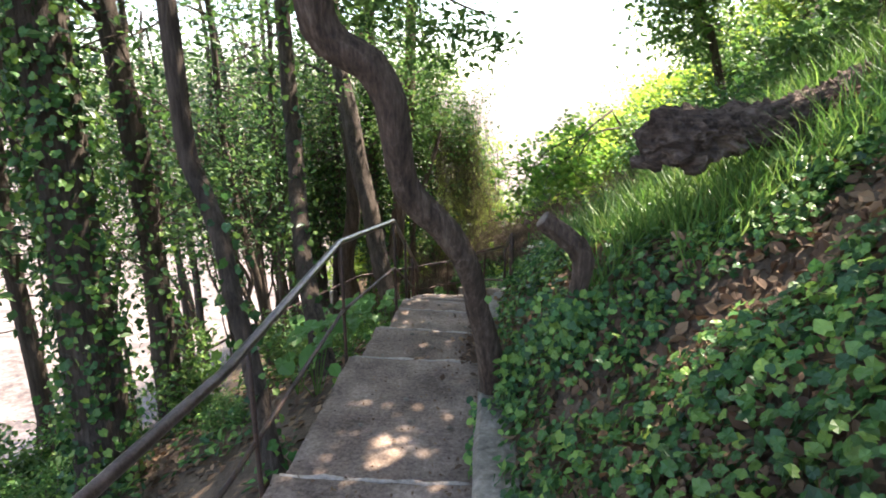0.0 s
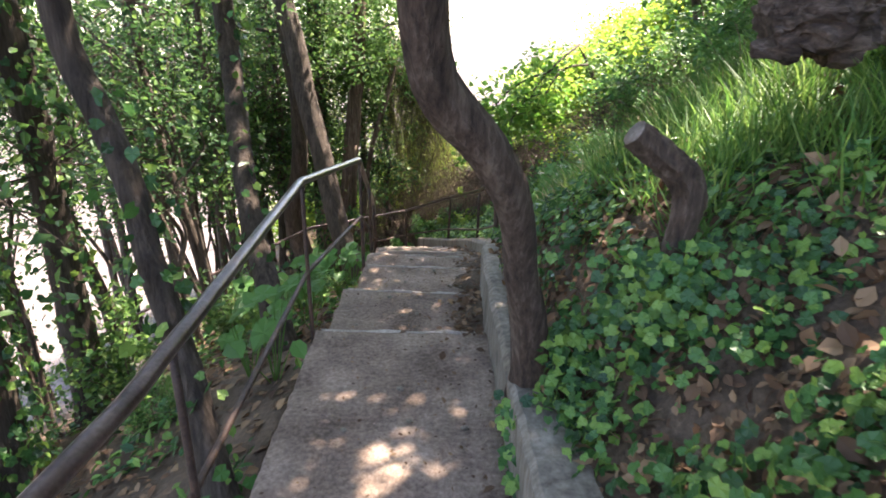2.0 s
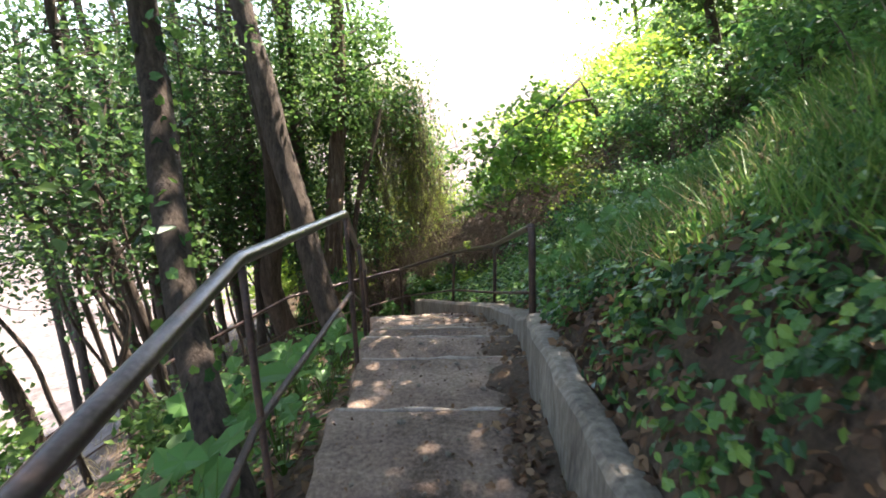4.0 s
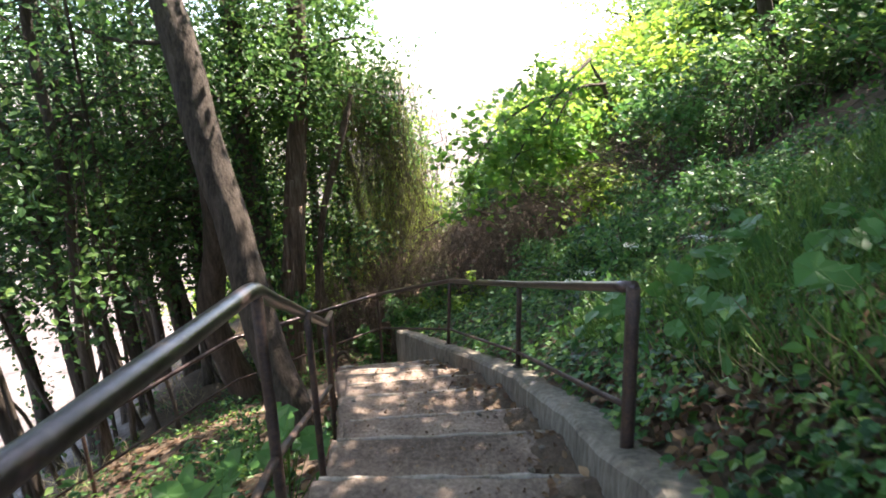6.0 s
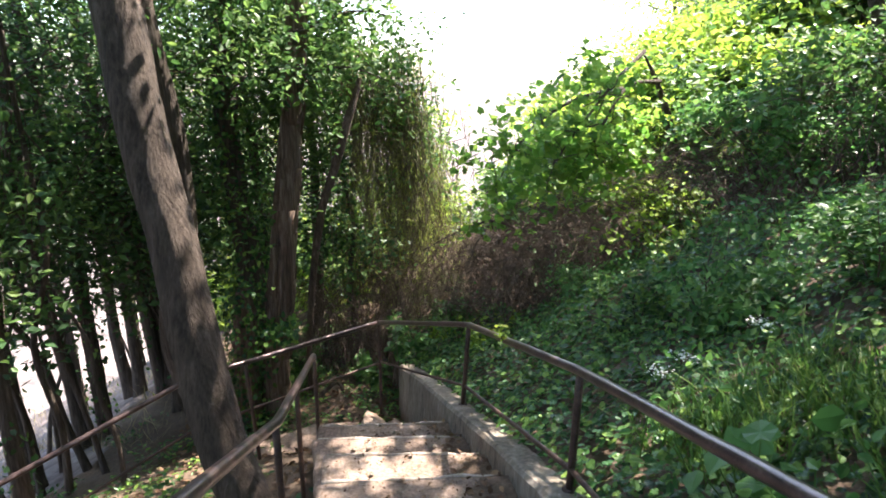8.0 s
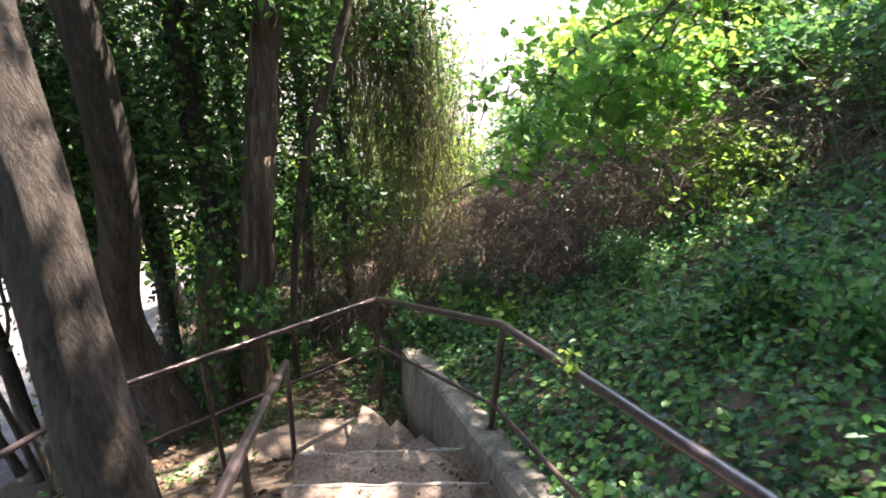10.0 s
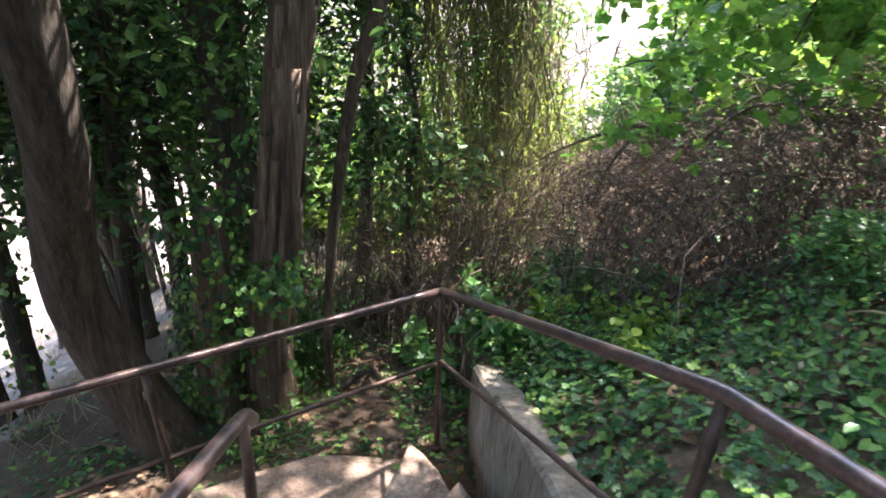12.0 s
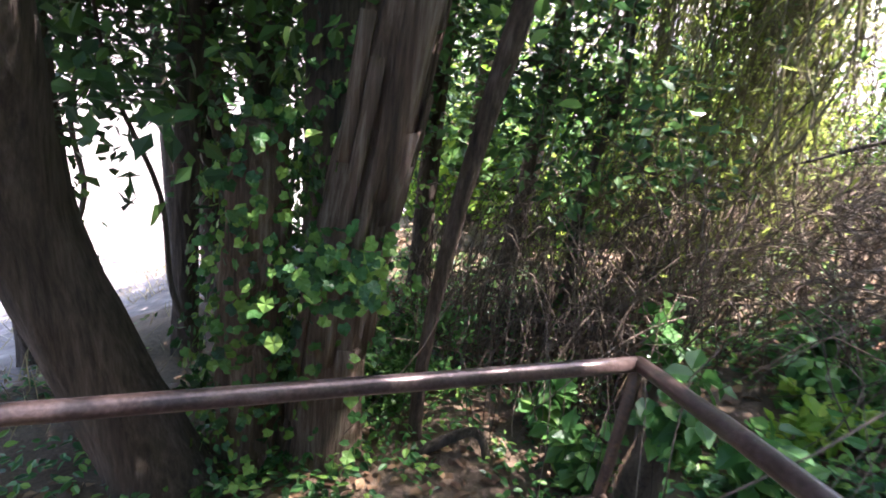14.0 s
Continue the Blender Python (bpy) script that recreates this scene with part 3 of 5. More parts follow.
# the bent tree that leans over the steps
bent = [(0.31, 2.7, 0.2, 0.075), (0.25, 2.57, 0.64, 0.06), (0.2, 2.5, 0.83, 0.055), (0.18, 2.43, 1.0, 0.055), (0.125, 2.35, 1.16, 0.058), (0.055, 2.29, 1.28, 0.062), (-0.03, 2.24, 1.38, 0.063), (-0.09, 2.19, 1.48, 0.06), (-0.115, 2.13, 1.6, 0.057),
        (-0.12, 2.1, 1.72, 0.06), (-0.135, 2.09, 1.84, 0.063), (-0.2, 2.06, 1.965, 0.064), (-0.31, 2.04, 2.03, 0.067), (-0.385, 2.02, 2.12, 0.073), (-0.39, 1.98, 2.3, 0.07), (-0.42, 1.95, 2.9, 0.066), (-0.6, 2.1, 3.8, 0.06), (-0.95, 2.3, 5.2, 0.045)]
tree("bent_tree", "smooth brown trunk bent in an S over the steps", bent, "smooth_bark", (30, 4500, 0.8, 0.35, 0.2), limbs_from(bent, 6, 1.6, 1, 0.8), sides=24, rough=0.14, seed=1, ridges=0.045, ivy=0)

# a leafy bough of the same tree that reaches ahead over the steps
gq = np.random.default_rng(18)
bent_ob = bpy.data.objects["bent_tree"]
bough_line = bezier_points([(-0.42, 1.95, 2.75, 0.04), (-0.55, 3.2, 2.85, 0.03), (-0.45, 4.4, 2.75, 0.02), (-0.1, 5.2, 2.6, 0.012), (0.35, 5.6, 2.48, 0.006)], 0.1)
me = mesh_from("bough", *tube(bough_line, 8, 0.1, 3), True)
me.transform(Matrix.Translation(-bent_ob.location))
part("bough", me, M["smooth_bark"], bent_ob)
tips = np.vstack([bough_line[10:, :3] + gq.normal(0, 0.16, (len(bough_line) - 10, 3)) + np.array([-0.1, 0.1, -0.05]) for _ in range(3)])
tips = tips[tips[:, 0] < 0.15]
pp = np.vstack([clump_points(tips, 1500, 0.16, gq), clump_points(bough_line[-6:, :3], 130, 0.09, gq)])
pp[:, 2] -= 0.2
pp = pp[pp[:, 2] > 1.95]
me = mesh_from("bough_leaves", *leaves(pp, (0.05, 0.095), LEAF, None, 0.6, gq, 0.6))
me.transform(Matrix.Translation(-bent_ob.location))
part("bough_foliage", me, M["crown"], bent_ob, kind="stuff")

ivy_tree = [(-2.6, 3.4, gz(-2.6, 3.4), 0.2), (-2.56, 3.4, -0.2, 0.185), (-2.55, 3.4, 0.7, 0.17), (-2.53, 3.4, 1.6, 0.16), (-2.56, 3.4, 2.5, 0.155), (-2.7, 3.4, 4.5, 0.13), (-2.6, 3.5, 7.0, 0.09)]
tree("ivy_tree", "thick trunk wrapped all over in dark ivy", ivy_tree, "bark", (50, 6000, 1.2, 0.4, 0.0), limbs_from(ivy_tree, 9, 2.0, 2, 0.5), ivy=4200, ivy_top=6, seed=2, leaf_mat="dark")
t1 = [(-2.98, 5.0, gz(-2.98, 5.0), 0.14), (-2.99, 5.0, -0.5, 0.125), (-2.99, 5.0, 0.55, 0.115), (-3.02, 5.0, 1.45, 0.11), (-3.1, 5.0, 2.4, 0.1), (-3.3, 5.1, 4.5, 0.08), (-3.3, 5.2, 7, 0.05)]
tree("slope_tree", "straight grey-brown trunk on the slope below the steps", t1, "bark", (50, 6000, 1.3, 0.4, 0), limbs_from(t1, 9, 2.0, 3, 0.45), ivy=700, ivy_top=3.5, seed=3)
t2 = [(-0.9, 2.48, gz(-0.9, 2.48), 0.065), (-0.95, 2.52, 0.1, 0.056), (-1.01, 2.58, 0.39, 0.053), (-1.06, 2.62, 0.59, 0.05), (-1.13, 2.67, 0.84, 0.049), (-1.17, 2.71, 1.06, 0.049), (-1.27, 2.76, 1.34, 0.05), (-1.35, 2.78, 1.55, 0.05), (-1.36, 2.78, 1.8, 0.05), (-1.37, 2.79, 2.2, 0.049), (-1.45, 2.85, 3.8, 0.04), (-1.6, 3.0, 5.5, 0.03)]
tree("leaning_sapling", "slim dark trunk leaning away from the handrail", t2, "bark", (26, 2600, 0.8, 0.3, 0), limbs_from(t2, 6, 1.2, 4, 0.6), seed=4, ivy=120, ivy_top=1.6)
t4 = [(-1.15, 4.3, gz(-1.15, 4.3), 0.1), (-1.24, 4.43, -0.12, 0.083), (-1.38, 4.66, 0.26, 0.082), (-1.49, 4.9, 0.66, 0.08), (-1.58, 5.17, 1.12, 0.079), (-1.67, 5.42, 1.57, 0.077), (-1.75, 5.6, 2.5, 0.07), (-1.85, 5.8, 4.6, 0.055), (-1.9, 5.9, 6.2, 0.035)]
tree("ivy_sapling", "slim red-brown trunk with ivy close beside the handrail", t4, "bark", (26, 2600, 0.8, 0.3, 0.2), limbs_from(t4, 6, 1.2, 5, 0.6), ivy=420, ivy_top=5, seed=5)

x1 = [(-1.2, 8.42, -2.0, 0.17), (-1.3, 8.5, -1.4, 0.14), (-1.44, 8.59, -1.06, 0.137), (-1.6, 8.77, -0.43, 0.138), (-1.725, 8.93, 0.12, 0.138), (-1.885, 9.1, 0.68, 0.14), (-2.06, 9.34, 1.5, 0.138), (-2.3, 9.6, 2.6, 0.12), (-2.6, 9.9, 6.0, 0.07)]
tree("leaning_tree", "thick grey-brown ridged trunk leaning beside the turn of the steps", x1, "bark", (40, 4500, 1.3, 0.4, 0.4), limbs_from(x1, 7, 2.0, 6, 0.7, toward=2.4), sides=24, rough=0.06, seed=6, ridges=0.035)
x2 = [(-2.3, 11.66, -3.3, 0.25), (-2.47, 11.6, -3.0, 0.215), (-2.63, 11.5, -2.5, 0.19), (-2.72, 11.42, -2.08, 0.175), (-2.77, 11.34, -1.7, 0.165), (-2.72, 11.27, -1.3, 0.158), (-2.59, 11.18, -0.87, 0.148), (-2.49, 11.06, -0.35, 0.14), (-2.44, 10.94, 0.3, 0.133), (-2.44, 10.86, 0.71, 0.122), (-2.55, 10.8, 1.8, 0.11), (-2.8, 10.9, 5.0, 0.07)]
tree("curved_tree", "brown trunk that bows out from its foot behind the landing rail", x2, "bark", (50, 5200, 1.3, 0.4, 0.2), limbs_from(x2, 8, 2.2, 7, 0.55, toward=2.4), sides=20, rough=0.07, seed=7)
bk = [(-2.02, 12.1, -3.2, 0.19), (-1.95, 12.1, -2.2, 0.155), (-1.91, 12.12, -1.75, 0.145), (-1.85, 12.17, -1.25, 0.142), (-1.79, 12.23, -0.57, 0.135), (-1.73, 12.29, -0.08, 0.13), (-1.67, 12.34, 0.4, 0.125), (-1.58, 12.4, 1.2, 0.118), (-1.5, 12.5, 3.0, 0.1), (-1.5, 12.6, 6.5, 0.06)]
tree("peeling_tree", "big trunk with shaggy peeling red-brown bark", bk, "shaggy", (90, 9500, 0.95, 0.36, 0.0), limbs_from(bk, 9, 1.6, 8, 0.55), ivy=170, ivy_top=1.5, sides=26, rough=0.14, seed=8, ridges=0.05, band=(0.1, 4.2))
gm = np.random.default_rng(48)
peel = bpy.data.objects["peeling_tree"]
mc = np.column_stack([gm.uniform(-2.2, -0.35, 46), gm.uniform(12.3, 14.6, 46), gm.uniform(0.45, 2.7, 46)])
mp = clump_points(mc, 4300, 0.19, gm)
mp = mp[mp[:, 0] < np.interp(mp[:, 2], [0.6, 1.2, 2.4], [0.05, -0.3, -0.62])]
me = mesh_from("bough_foliage", *leaves(mp, (0.07, 0.13), LEAF, None, 0.55, gm, 0.6))
me.transform(Matrix.Translation(-peel.location))
part("bough_foliage", me, M["crown"], peel, "fresh green leaves on the boughs", "stuff")
for c in mc[::6]:
    s = np.array([-1.55, 12.2, max(1.0, c[2] - 0.3)])
    me = mesh_from("limb", *tube(bezier_points([(*s, 0.025), (*((s + c) / 2 + np.array([0, 0, 0.15])), 0.016), (*c, 0.006)], 0.12), 6), True)
    me.transform(Matrix.Translation(-peel.location))
    part("limb", me, M["bark"], peel)

bk2 = [(-2.35, 12.6, -3.2, 0.2), (-2.3, 12.6, -1.5, 0.16), (-2.45, 12.6, 0.2, 0.14), (-2.4, 12.7, 2.5, 0.12), (-2.3, 12.8, 6.0, 0.07)]
tree("ivy_clad_tree", "dark upright trunk covered with ivy and small leaves", bk2, "bark", (60, 7000, 1.1, 0.4, 0.0), limbs_from(bk2, 10, 1.7, 9, 0.4), ivy=2600, ivy_top=5.5, seed=9, leaf_mat="dark")
sp = [(-1.6, 12.42, -3.1, 0.034), (-1.63, 12.42, -2.5, 0.033), (-1.56, 12.45, -1.55, 0.04), (-1.4, 12.5, -0.55, 0.05), (-1.22, 12.55, 0.0, 0.052), (-1.05, 12.6, 0.55, 0.05), (-0.92, 12.75, 1.0, 0.03)]
tree("pale_sapling", "thin pale leaning stem beside the big trunk", sp, "smooth_bark", (14, 1200, 0.5, 0.3, 0.0), limbs_from(sp, 4, 0.9, 10, 0.7, r=0.015), sides=10, seed=10)

# slim trees down the slope
g0 = np.random.default_rng(21)
spots = [(-4.4, 5.0, 0.1), (-4.0, 7.2, 0.09), (-3.2, 8.2, 0.08), (-3.6, 9.9, 0.07), (-4.4, 11.2, 0.09), (-5.6, 6.6, 0.11), (-3.4, 12.6, 0.08), (-4.0, 13.6, 0.1), (-2.9, 14.2, 0.09),
         (-3.6, 2.2, 0.09), (-4.6, 3.4, 0.12), (-6.2, 4.2, 0.1), (-5.0, 14.6, 0.1), (-6.5, 12.2, 0.1), (-2.0, 15.4, 0.1), (-0.9, 17.0, 0.1), (-3.2, 17.5, 0.12), (-6.0, 17.0, 0.12), (-8.0, 15.0, 0.12)]
for k, (x, y, r) in enumerate(spots):
    top = gz(x, y) + g0.uniform(6.5, 9.5)
    ln = upright(x, y, top, r, (g0.normal(-0.3, 0.5), g0.normal(0, 0.4)), 0.14, 200 + k)
    dark = k % 3 == 1
    tree("slope_sapling", "slim dark trunk with a thin leafy crown on the slope", ln, "bark", (60, 1900 if y < 9 else 3000, 1.0, 0.24, 0.0), limbs_from(ln, 10, 1.5, 300 + k, 0.3, r=0.016), ivy=160 if k % 2 else 0, ivy_top=3, sides=9, rough=0.08, leaf=(0.06, 0.115), band=(0.5 if y < 9 else -1.1, 4.5 if y < 9 else 2.5),
         leaf_mat="dark" if dark else "crown", seed=60 + k, group="slim trees on the slope", shape=KITE if x < -3.9 else LEAF)

# dark evergreen mass behind the landing
for k, (x, y) in enumerate([(-1.15, 14.05), (-3.3, 13.3), (-4.3, 12.5), (-5.2, 11.5), (-3.9, 15.0), (-2.6, 14.6)]):
    ln = upright(x, y, 4.0 if k else 0.9, 0.1 if k else 0.05, (-0.3, 0.1), 0.1, 480 + k)
    tree("dark_tree", "dark dense leafy tree behind the landing", ln, "bark", (90, 3300 if k else 3000, 0.75 if k else 0.32, 0.26 if k else 0.16, 0.0), limbs_from(ln, 9, 1.0 if k else 0.5, 580 + k, 0.3, r=0.014), ivy=300, ivy_top=3, sides=9, seed=160 + k, leaf_mat="dark", group="dark trees", leaf=(0.06, 0.11), band=(-1.7, 2.4) if k else (-1.7, 0.9), shape=KITE)

# thin bare stems leaning over the lower slope
g2 = np.random.default_rng(29)
for k in range(34):
    y = g2.uniform(5.5, 15.5)
    x = -g2.uniform(2.7, 5.6)
    if 8.5 < y < 12.0 and x > -3.0:
        x -= 1.0
    ln = upright(x, y, gz(x, y) + g2.uniform(3.0, 5.5), g2.uniform(0.018, 0.04), (g2.normal(-0.5, 0.55), g2.normal(0.1, 0.3)), 0.15, 600 + k, 6, 0.4)
    tree("thin_stem", "thin dark bare stem leaning over the slope", ln, "bark", (8, 260, 0.4, 0.22, 0.0), (), sides=7, rough=0.05, seed=610 + k, leaf_mat="dark", group="thin stems on the slope", leaf=(0.05, 0.1))

# added trees, unseen above the view, whose boughs reach over the steps to shade them
for k, (x, y, h) in enumerate([(4.3, 2.6, 6.4), (4.4, 5.6, 6.2), (4.3, 8.6, 6.2), (3.2, 11.8, 5.7)]):
    ln = upright(x + 1.7, y, float(stair_z(y)) + h + 1.0, 0.12, (-1.0, 0.1), 0.12, 430 + k)
    over = [[(x + 0.9, y, float(stair_z(y)) + h - 0.9 + 0.5 * j, 0.05), (x - 1.4, y + dy * 0.5, float(stair_z(y)) + h - 0.5 + 0.3 * j, 0.035), (x - 2.6, y + dy, float(stair_z(y)) + h - 0.3 + 0.3 * j, 0.015)] for j, dy in enumerate((-1.0, 0.0, 1.0))]
    tree("overhanging_tree", "unseen broad-leaved tree added over the steps to shade them", ln, "bark", (70, 8000 if k < 3 else 4500, 0.75 if k < 3 else 0.5, 0.36 if k < 3 else 0.32, 0.0), over, sides=10, seed=120 + k, group="trees over the steps", leaf=(0.09, 0.17), shape=KITE)

# unseen boughs added along the sun's rays, to shade the turn of the steps
gy_ = np.random.default_rng(131)
over = bpy.data.objects["overhanging_tree.003"]
spots_up = np.column_stack([gy_.uniform(-2.6, 0.8, 165), gy_.uniform(7.4, 13.9, 165), np.full(165, -2.2)])
spots_up = spots_up[np.hypot(spots_up[:, 0] + 0.45, spots_up[:, 1] - 8.5) > 0.45]
reach = (gy_.uniform(5.2, 6.6, len(spots_up)) + 2.2) / to_sun.z
high = spots_up + reach[:, None] * np.array(to_sun)
up_p = sunny(clear(clump_points(high, 10500, 0.22, gy_)))
me = mesh_from("bough_foliage", *leaves(up_p, (0.1, 0.18), KITE, None, 0.5, gy_, 0.4))
me.transform(Matrix.Translation(-over.location))
part("bough_foliage", me, M["crown"], over, "unseen high leaves added to shade the ground below", "stuff")
for c in high[::8]:
    s = np.array([4.4, 11.9, min(c[2] - 0.4, 4.6)])
    me = mesh_from("limb", *tube(bezier_points([(*s, 0.04), (*((s + c) / 2 + np.array([0, 0, 0.3])), 0.025), (*c, 0.008)], 0.2), 6), True)
    me.transform(Matrix.Translation(-over.location))
    part("limb", me, M["bark"], over)

# more unseen boughs added towards the sun, shading the upper flight and slope
over = bpy.data.objects["overhanging_tree.001"]
spots_up = np.column_stack([gy_.uniform(-2.9, 0.4, 150), gy_.uniform(-0.5, 7.7, 150), np.full(150, -0.3)])
spots_up = spots_up[np.hypot((spots_up[:, 0] + 0.22) * 1.3, spots_up[:, 1] - 2.65) > 0.42]
reach = (gy_.uniform(4.6, 6.0, len(spots_up)) + 0.3) / to_sun.z
high = spots_up + reach[:, None] * np.array(to_sun)
up_p = sunny(clear(clump_points(high, 7600, 0.22, gy_)))
me = mesh_from("bough_foliage", *leaves(up_p, (0.1, 0.18), KITE, None, 0.5, gy_, 0.4))
me.transform(Matrix.Translation(-over.location))
part("bough_foliage", me, M["crown"], over, "unseen high leaves added to shade the ground below", "stuff")
for c in high[::9]:
    s = np.array([5.5, 5.6, min(c[2] - 0.4, 5.0)])
    me = mesh_from("limb", *tube(bezier_points([(*s, 0.045), (*((s + c) / 2 + np.array([0, 0, 0.4])), 0.028), (*c, 0.008)], 0.25), 6), True)
    me.transform(Matrix.Translation(-over.location))
    part("limb", me, M["bark"], over)

# leafy trees far down the slope
for k, (x, y) in enumerate([(-6.2, 15.2), (-7.4, 13.2), (-3.9, 13.6), (-4.7, 14.3), (-4.5, 12.3)]):
    ln = upright(x, y, 3.6, 0.09, (-0.3, 0.2), 0.15, 640 + k)
    tree("slope_sapling", "slim dark trunk with a thin leafy crown on the slope", ln, "bark", (90, 3600, 1.0 if k < 2 else 0.7, 0.3 if k < 2 else 0.22, 0.0), limbs_from(ln, 9, 1.4 if k < 2 else 0.9, 660 + k, 0.3, r=0.016), sides=8, rough=0.08, leaf=(0.08, 0.14), band=(-1.7, 2.2) if k < 2 else (-1.8, 0.6), leaf_mat="crown" if k % 2 else "dark", seed=180 + k, group="slim trees on the slope", shape=KITE)

for k, (x, y) in enumerate([(-3.25, 4.1), (-4.4, 5.7), (-5.3, 7.4), (-4.9, 4.4)]):
    ln = upright(x, y, 4.2, 0.1, (-0.2, 0.1), 0.1, 690 + k)
    tree("ivied_tree", "dark ivy-wrapped trunk with low leafy boughs on the slope", ln, "bark", (50, 900, 0.55, 0.24, 0.0), limbs_from(ln, 8, 0.9, 700 + k, 0.25, r=0.014), ivy=700, ivy_top=4.5, sides=9, rough=0.08, leaf=(0.06, 0.115), band=(0.2, 2.2), leaf_mat="dark", seed=210 + k, group="ivied trees on the slope")

# trees along the top of the bank
for k, (x, y, h) in enumerate([(6.5, 4.5, 6), (8.0, 8.0, 6), (9.5, 12.0, 4.5), (11.5, 16.0, 5), (10.0, 21.0, 4), (7.5, 1.0, 6), (12.0, 8.0, 6), (8.5, 26.0, 4.5)]):
    ln = upright(x, y, gz(x, y) + h, 0.13, (-0.4, 0.1), 0.15, 400 + k)
    # lighter leaf tones on some crowns stand in for sun on them
    tree("bank_tree", "leafy broad-leaved tree on top of the bank", ln, "bark", (70, 7000, 1.1, 0.45, -0.2), limbs_from(ln, 11, 1.9, 500 + k, 0.2), sides=9, leaf_mat=("fresh", "crown", "crown", "lime_lit", "crown", "lime_lit", "crown", "lime_lit")[k], seed=90 + k, group="trees on the bank", leaf=(0.09, 0.17), shape=KITE)

# two added trees, their crowns above the view, to shade the bank
for k, (x, y) in enumerate([(6.2, 9.8), (5.8, 7.2)]):
    ln = upright(x, y, 6.6, 0.12, (-0.8, 0.1), 0.12, 440 + k)
    tree("bank_tree", "leafy broad-leaved tree on top of the bank", ln, "bark", (60, 5200, 0.9, 0.36, 0.0), limbs_from(ln, 9, 1.6, 540 + k, 0.5), sides=9, seed=128 + k, group="trees on the bank", leaf=(0.09, 0.17), shape=KITE, band=(4.0, 6.4))

# young trees beyond the hollow, sunlight put into their yellow-green leaf colour
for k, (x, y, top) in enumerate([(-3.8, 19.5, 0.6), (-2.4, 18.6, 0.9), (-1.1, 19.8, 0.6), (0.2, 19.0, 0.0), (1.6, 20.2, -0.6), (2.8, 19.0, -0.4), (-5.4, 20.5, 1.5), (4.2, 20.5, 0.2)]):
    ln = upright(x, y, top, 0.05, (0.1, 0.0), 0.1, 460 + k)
    tree("far_sapling", "sunlit yellow-green young tree beyond the hollow", ln, "bark", (40, 2100, 0.7, 0.26, 0.0), limbs_from(ln, 8, 1.0, 560 + k, 0.3, r=0.014), sides=7, leaf_mat="lime_lit" if k % 3 else "willow", seed=140 + k, group="young trees beyond the hollow",
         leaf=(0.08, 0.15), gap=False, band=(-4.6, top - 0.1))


# ---- fallen log and cut stump on the bank ----
def local(data, base, name, smooth=True):
    me = mesh_from(name, *data, smooth)
    me.transform(Matrix.Translation(-Vector(base)))
    return me


log_at = (1.5, 2.6, 1.7)
log = thing("fallen_log", log_at, "rotten dark brown log with a torn end lying on the bank", "log")
ll = bezier_points([(0.95, 2.62, 1.6, 0.06), (1.04, 2.62, 1.65, 0.11), (1.15, 2.64, 1.655, 0.118), (1.34, 2.73, 1.67, 0.108), (1.57, 2.9, 1.7, 0.096), (1.82, 3.1, 1.725, 0.092), (2.2, 3.45, 1.82, 0.092), (2.6, 3.8, 1.96, 0.085), (3.0, 4.2, 2.15, 0.07)], 0.04)
def decayed(data, line, depth, seed):
    """Grooves along the grain, and lumps."""
    v, f = data
    v = v.copy()
    for q in v:
        k = np.argmin(np.linalg.norm(line[:, :3] - q, axis=1))
        n = q - line[k, :3]
        n = n / (np.linalg.norm(n) + 1e-9)
        w = Vector((q[0] * 5, q[1] * 30, q[2] * 30))
        q += n * depth * (0.5 - 1.6 * abs(noise.noise(w + Vector((seed, 0, 0)))) + 0.5 * noise.noise((q[0] * 40, q[1] * 40, q[2] * 40)) - 0.6 * max(0, noise.noise((q[0] * 9, q[1] * 9, q[2] * 9 + seed))))
    return v, f


ll2 = bezier_points([tuple(q) for q in ll[::3]], 0.014)
part("trunk", local(decayed(tube(ll2, 44, 0.3, 5, 7.0, 0.06), ll2, 0.055, 3), log_at, "trunk", False), M["rotten"], log)
for a, b, r in (((1.05, 2.58, 1.68), (0.99, 2.57, 1.79), 0.06), ((1.02, 2.6, 1.56), (0.9, 2.6, 1.545), 0.05), ((1.2, 2.58, 1.58), (1.16, 2.57, 1.5), 0.055)):
    part("snag", local(tube(bezier_points([(*a, r), (*[(p + q) / 2 for p, q in zip(a, b)], r * 0.85), (*b, r * 0.45)], 0.02), 14, 0.6, 9, 12.0), log_at, "snag", False), M["rotten"], log, "splintered end")

stump_at = (0.66, 2.38, 0.75)
stump = thing("cut_stump", stump_at, "short sawn-off trunk bending out of the ivy bank", "stump")
sl = bezier_points([(0.645, 2.37, 0.7, 0.055), (0.652, 2.37, 0.93, 0.04), (0.675, 2.37, 1.08, 0.043), (0.668, 2.37, 1.17, 0.05), (0.59, 2.365, 1.245, 0.047), (0.49, 2.36, 1.32, 0.042)], 0.03)
sl2 = bezier_points([tuple(q) for q in sl[::2]], 0.012)
part("trunk", local(decayed(tube(sl2, 36, 0.1, 3, 8.0, 0.04), sl2, 0.007, 8), stump_at, "trunk", False), M["smooth_bark"], stump)
d = Vector(sl[-1, :3]) - Vector(sl[-3, :3])
d.normalize()
e = Vector(sl[-1, :3])
part("cut_face", local(tube([(*e, 0.041), (*(e + d * 0.006), 0.038)], 18, 0.05, 1, 9), stump_at, "cut_face"), M["cut"], stump, "pale grey sawn face")

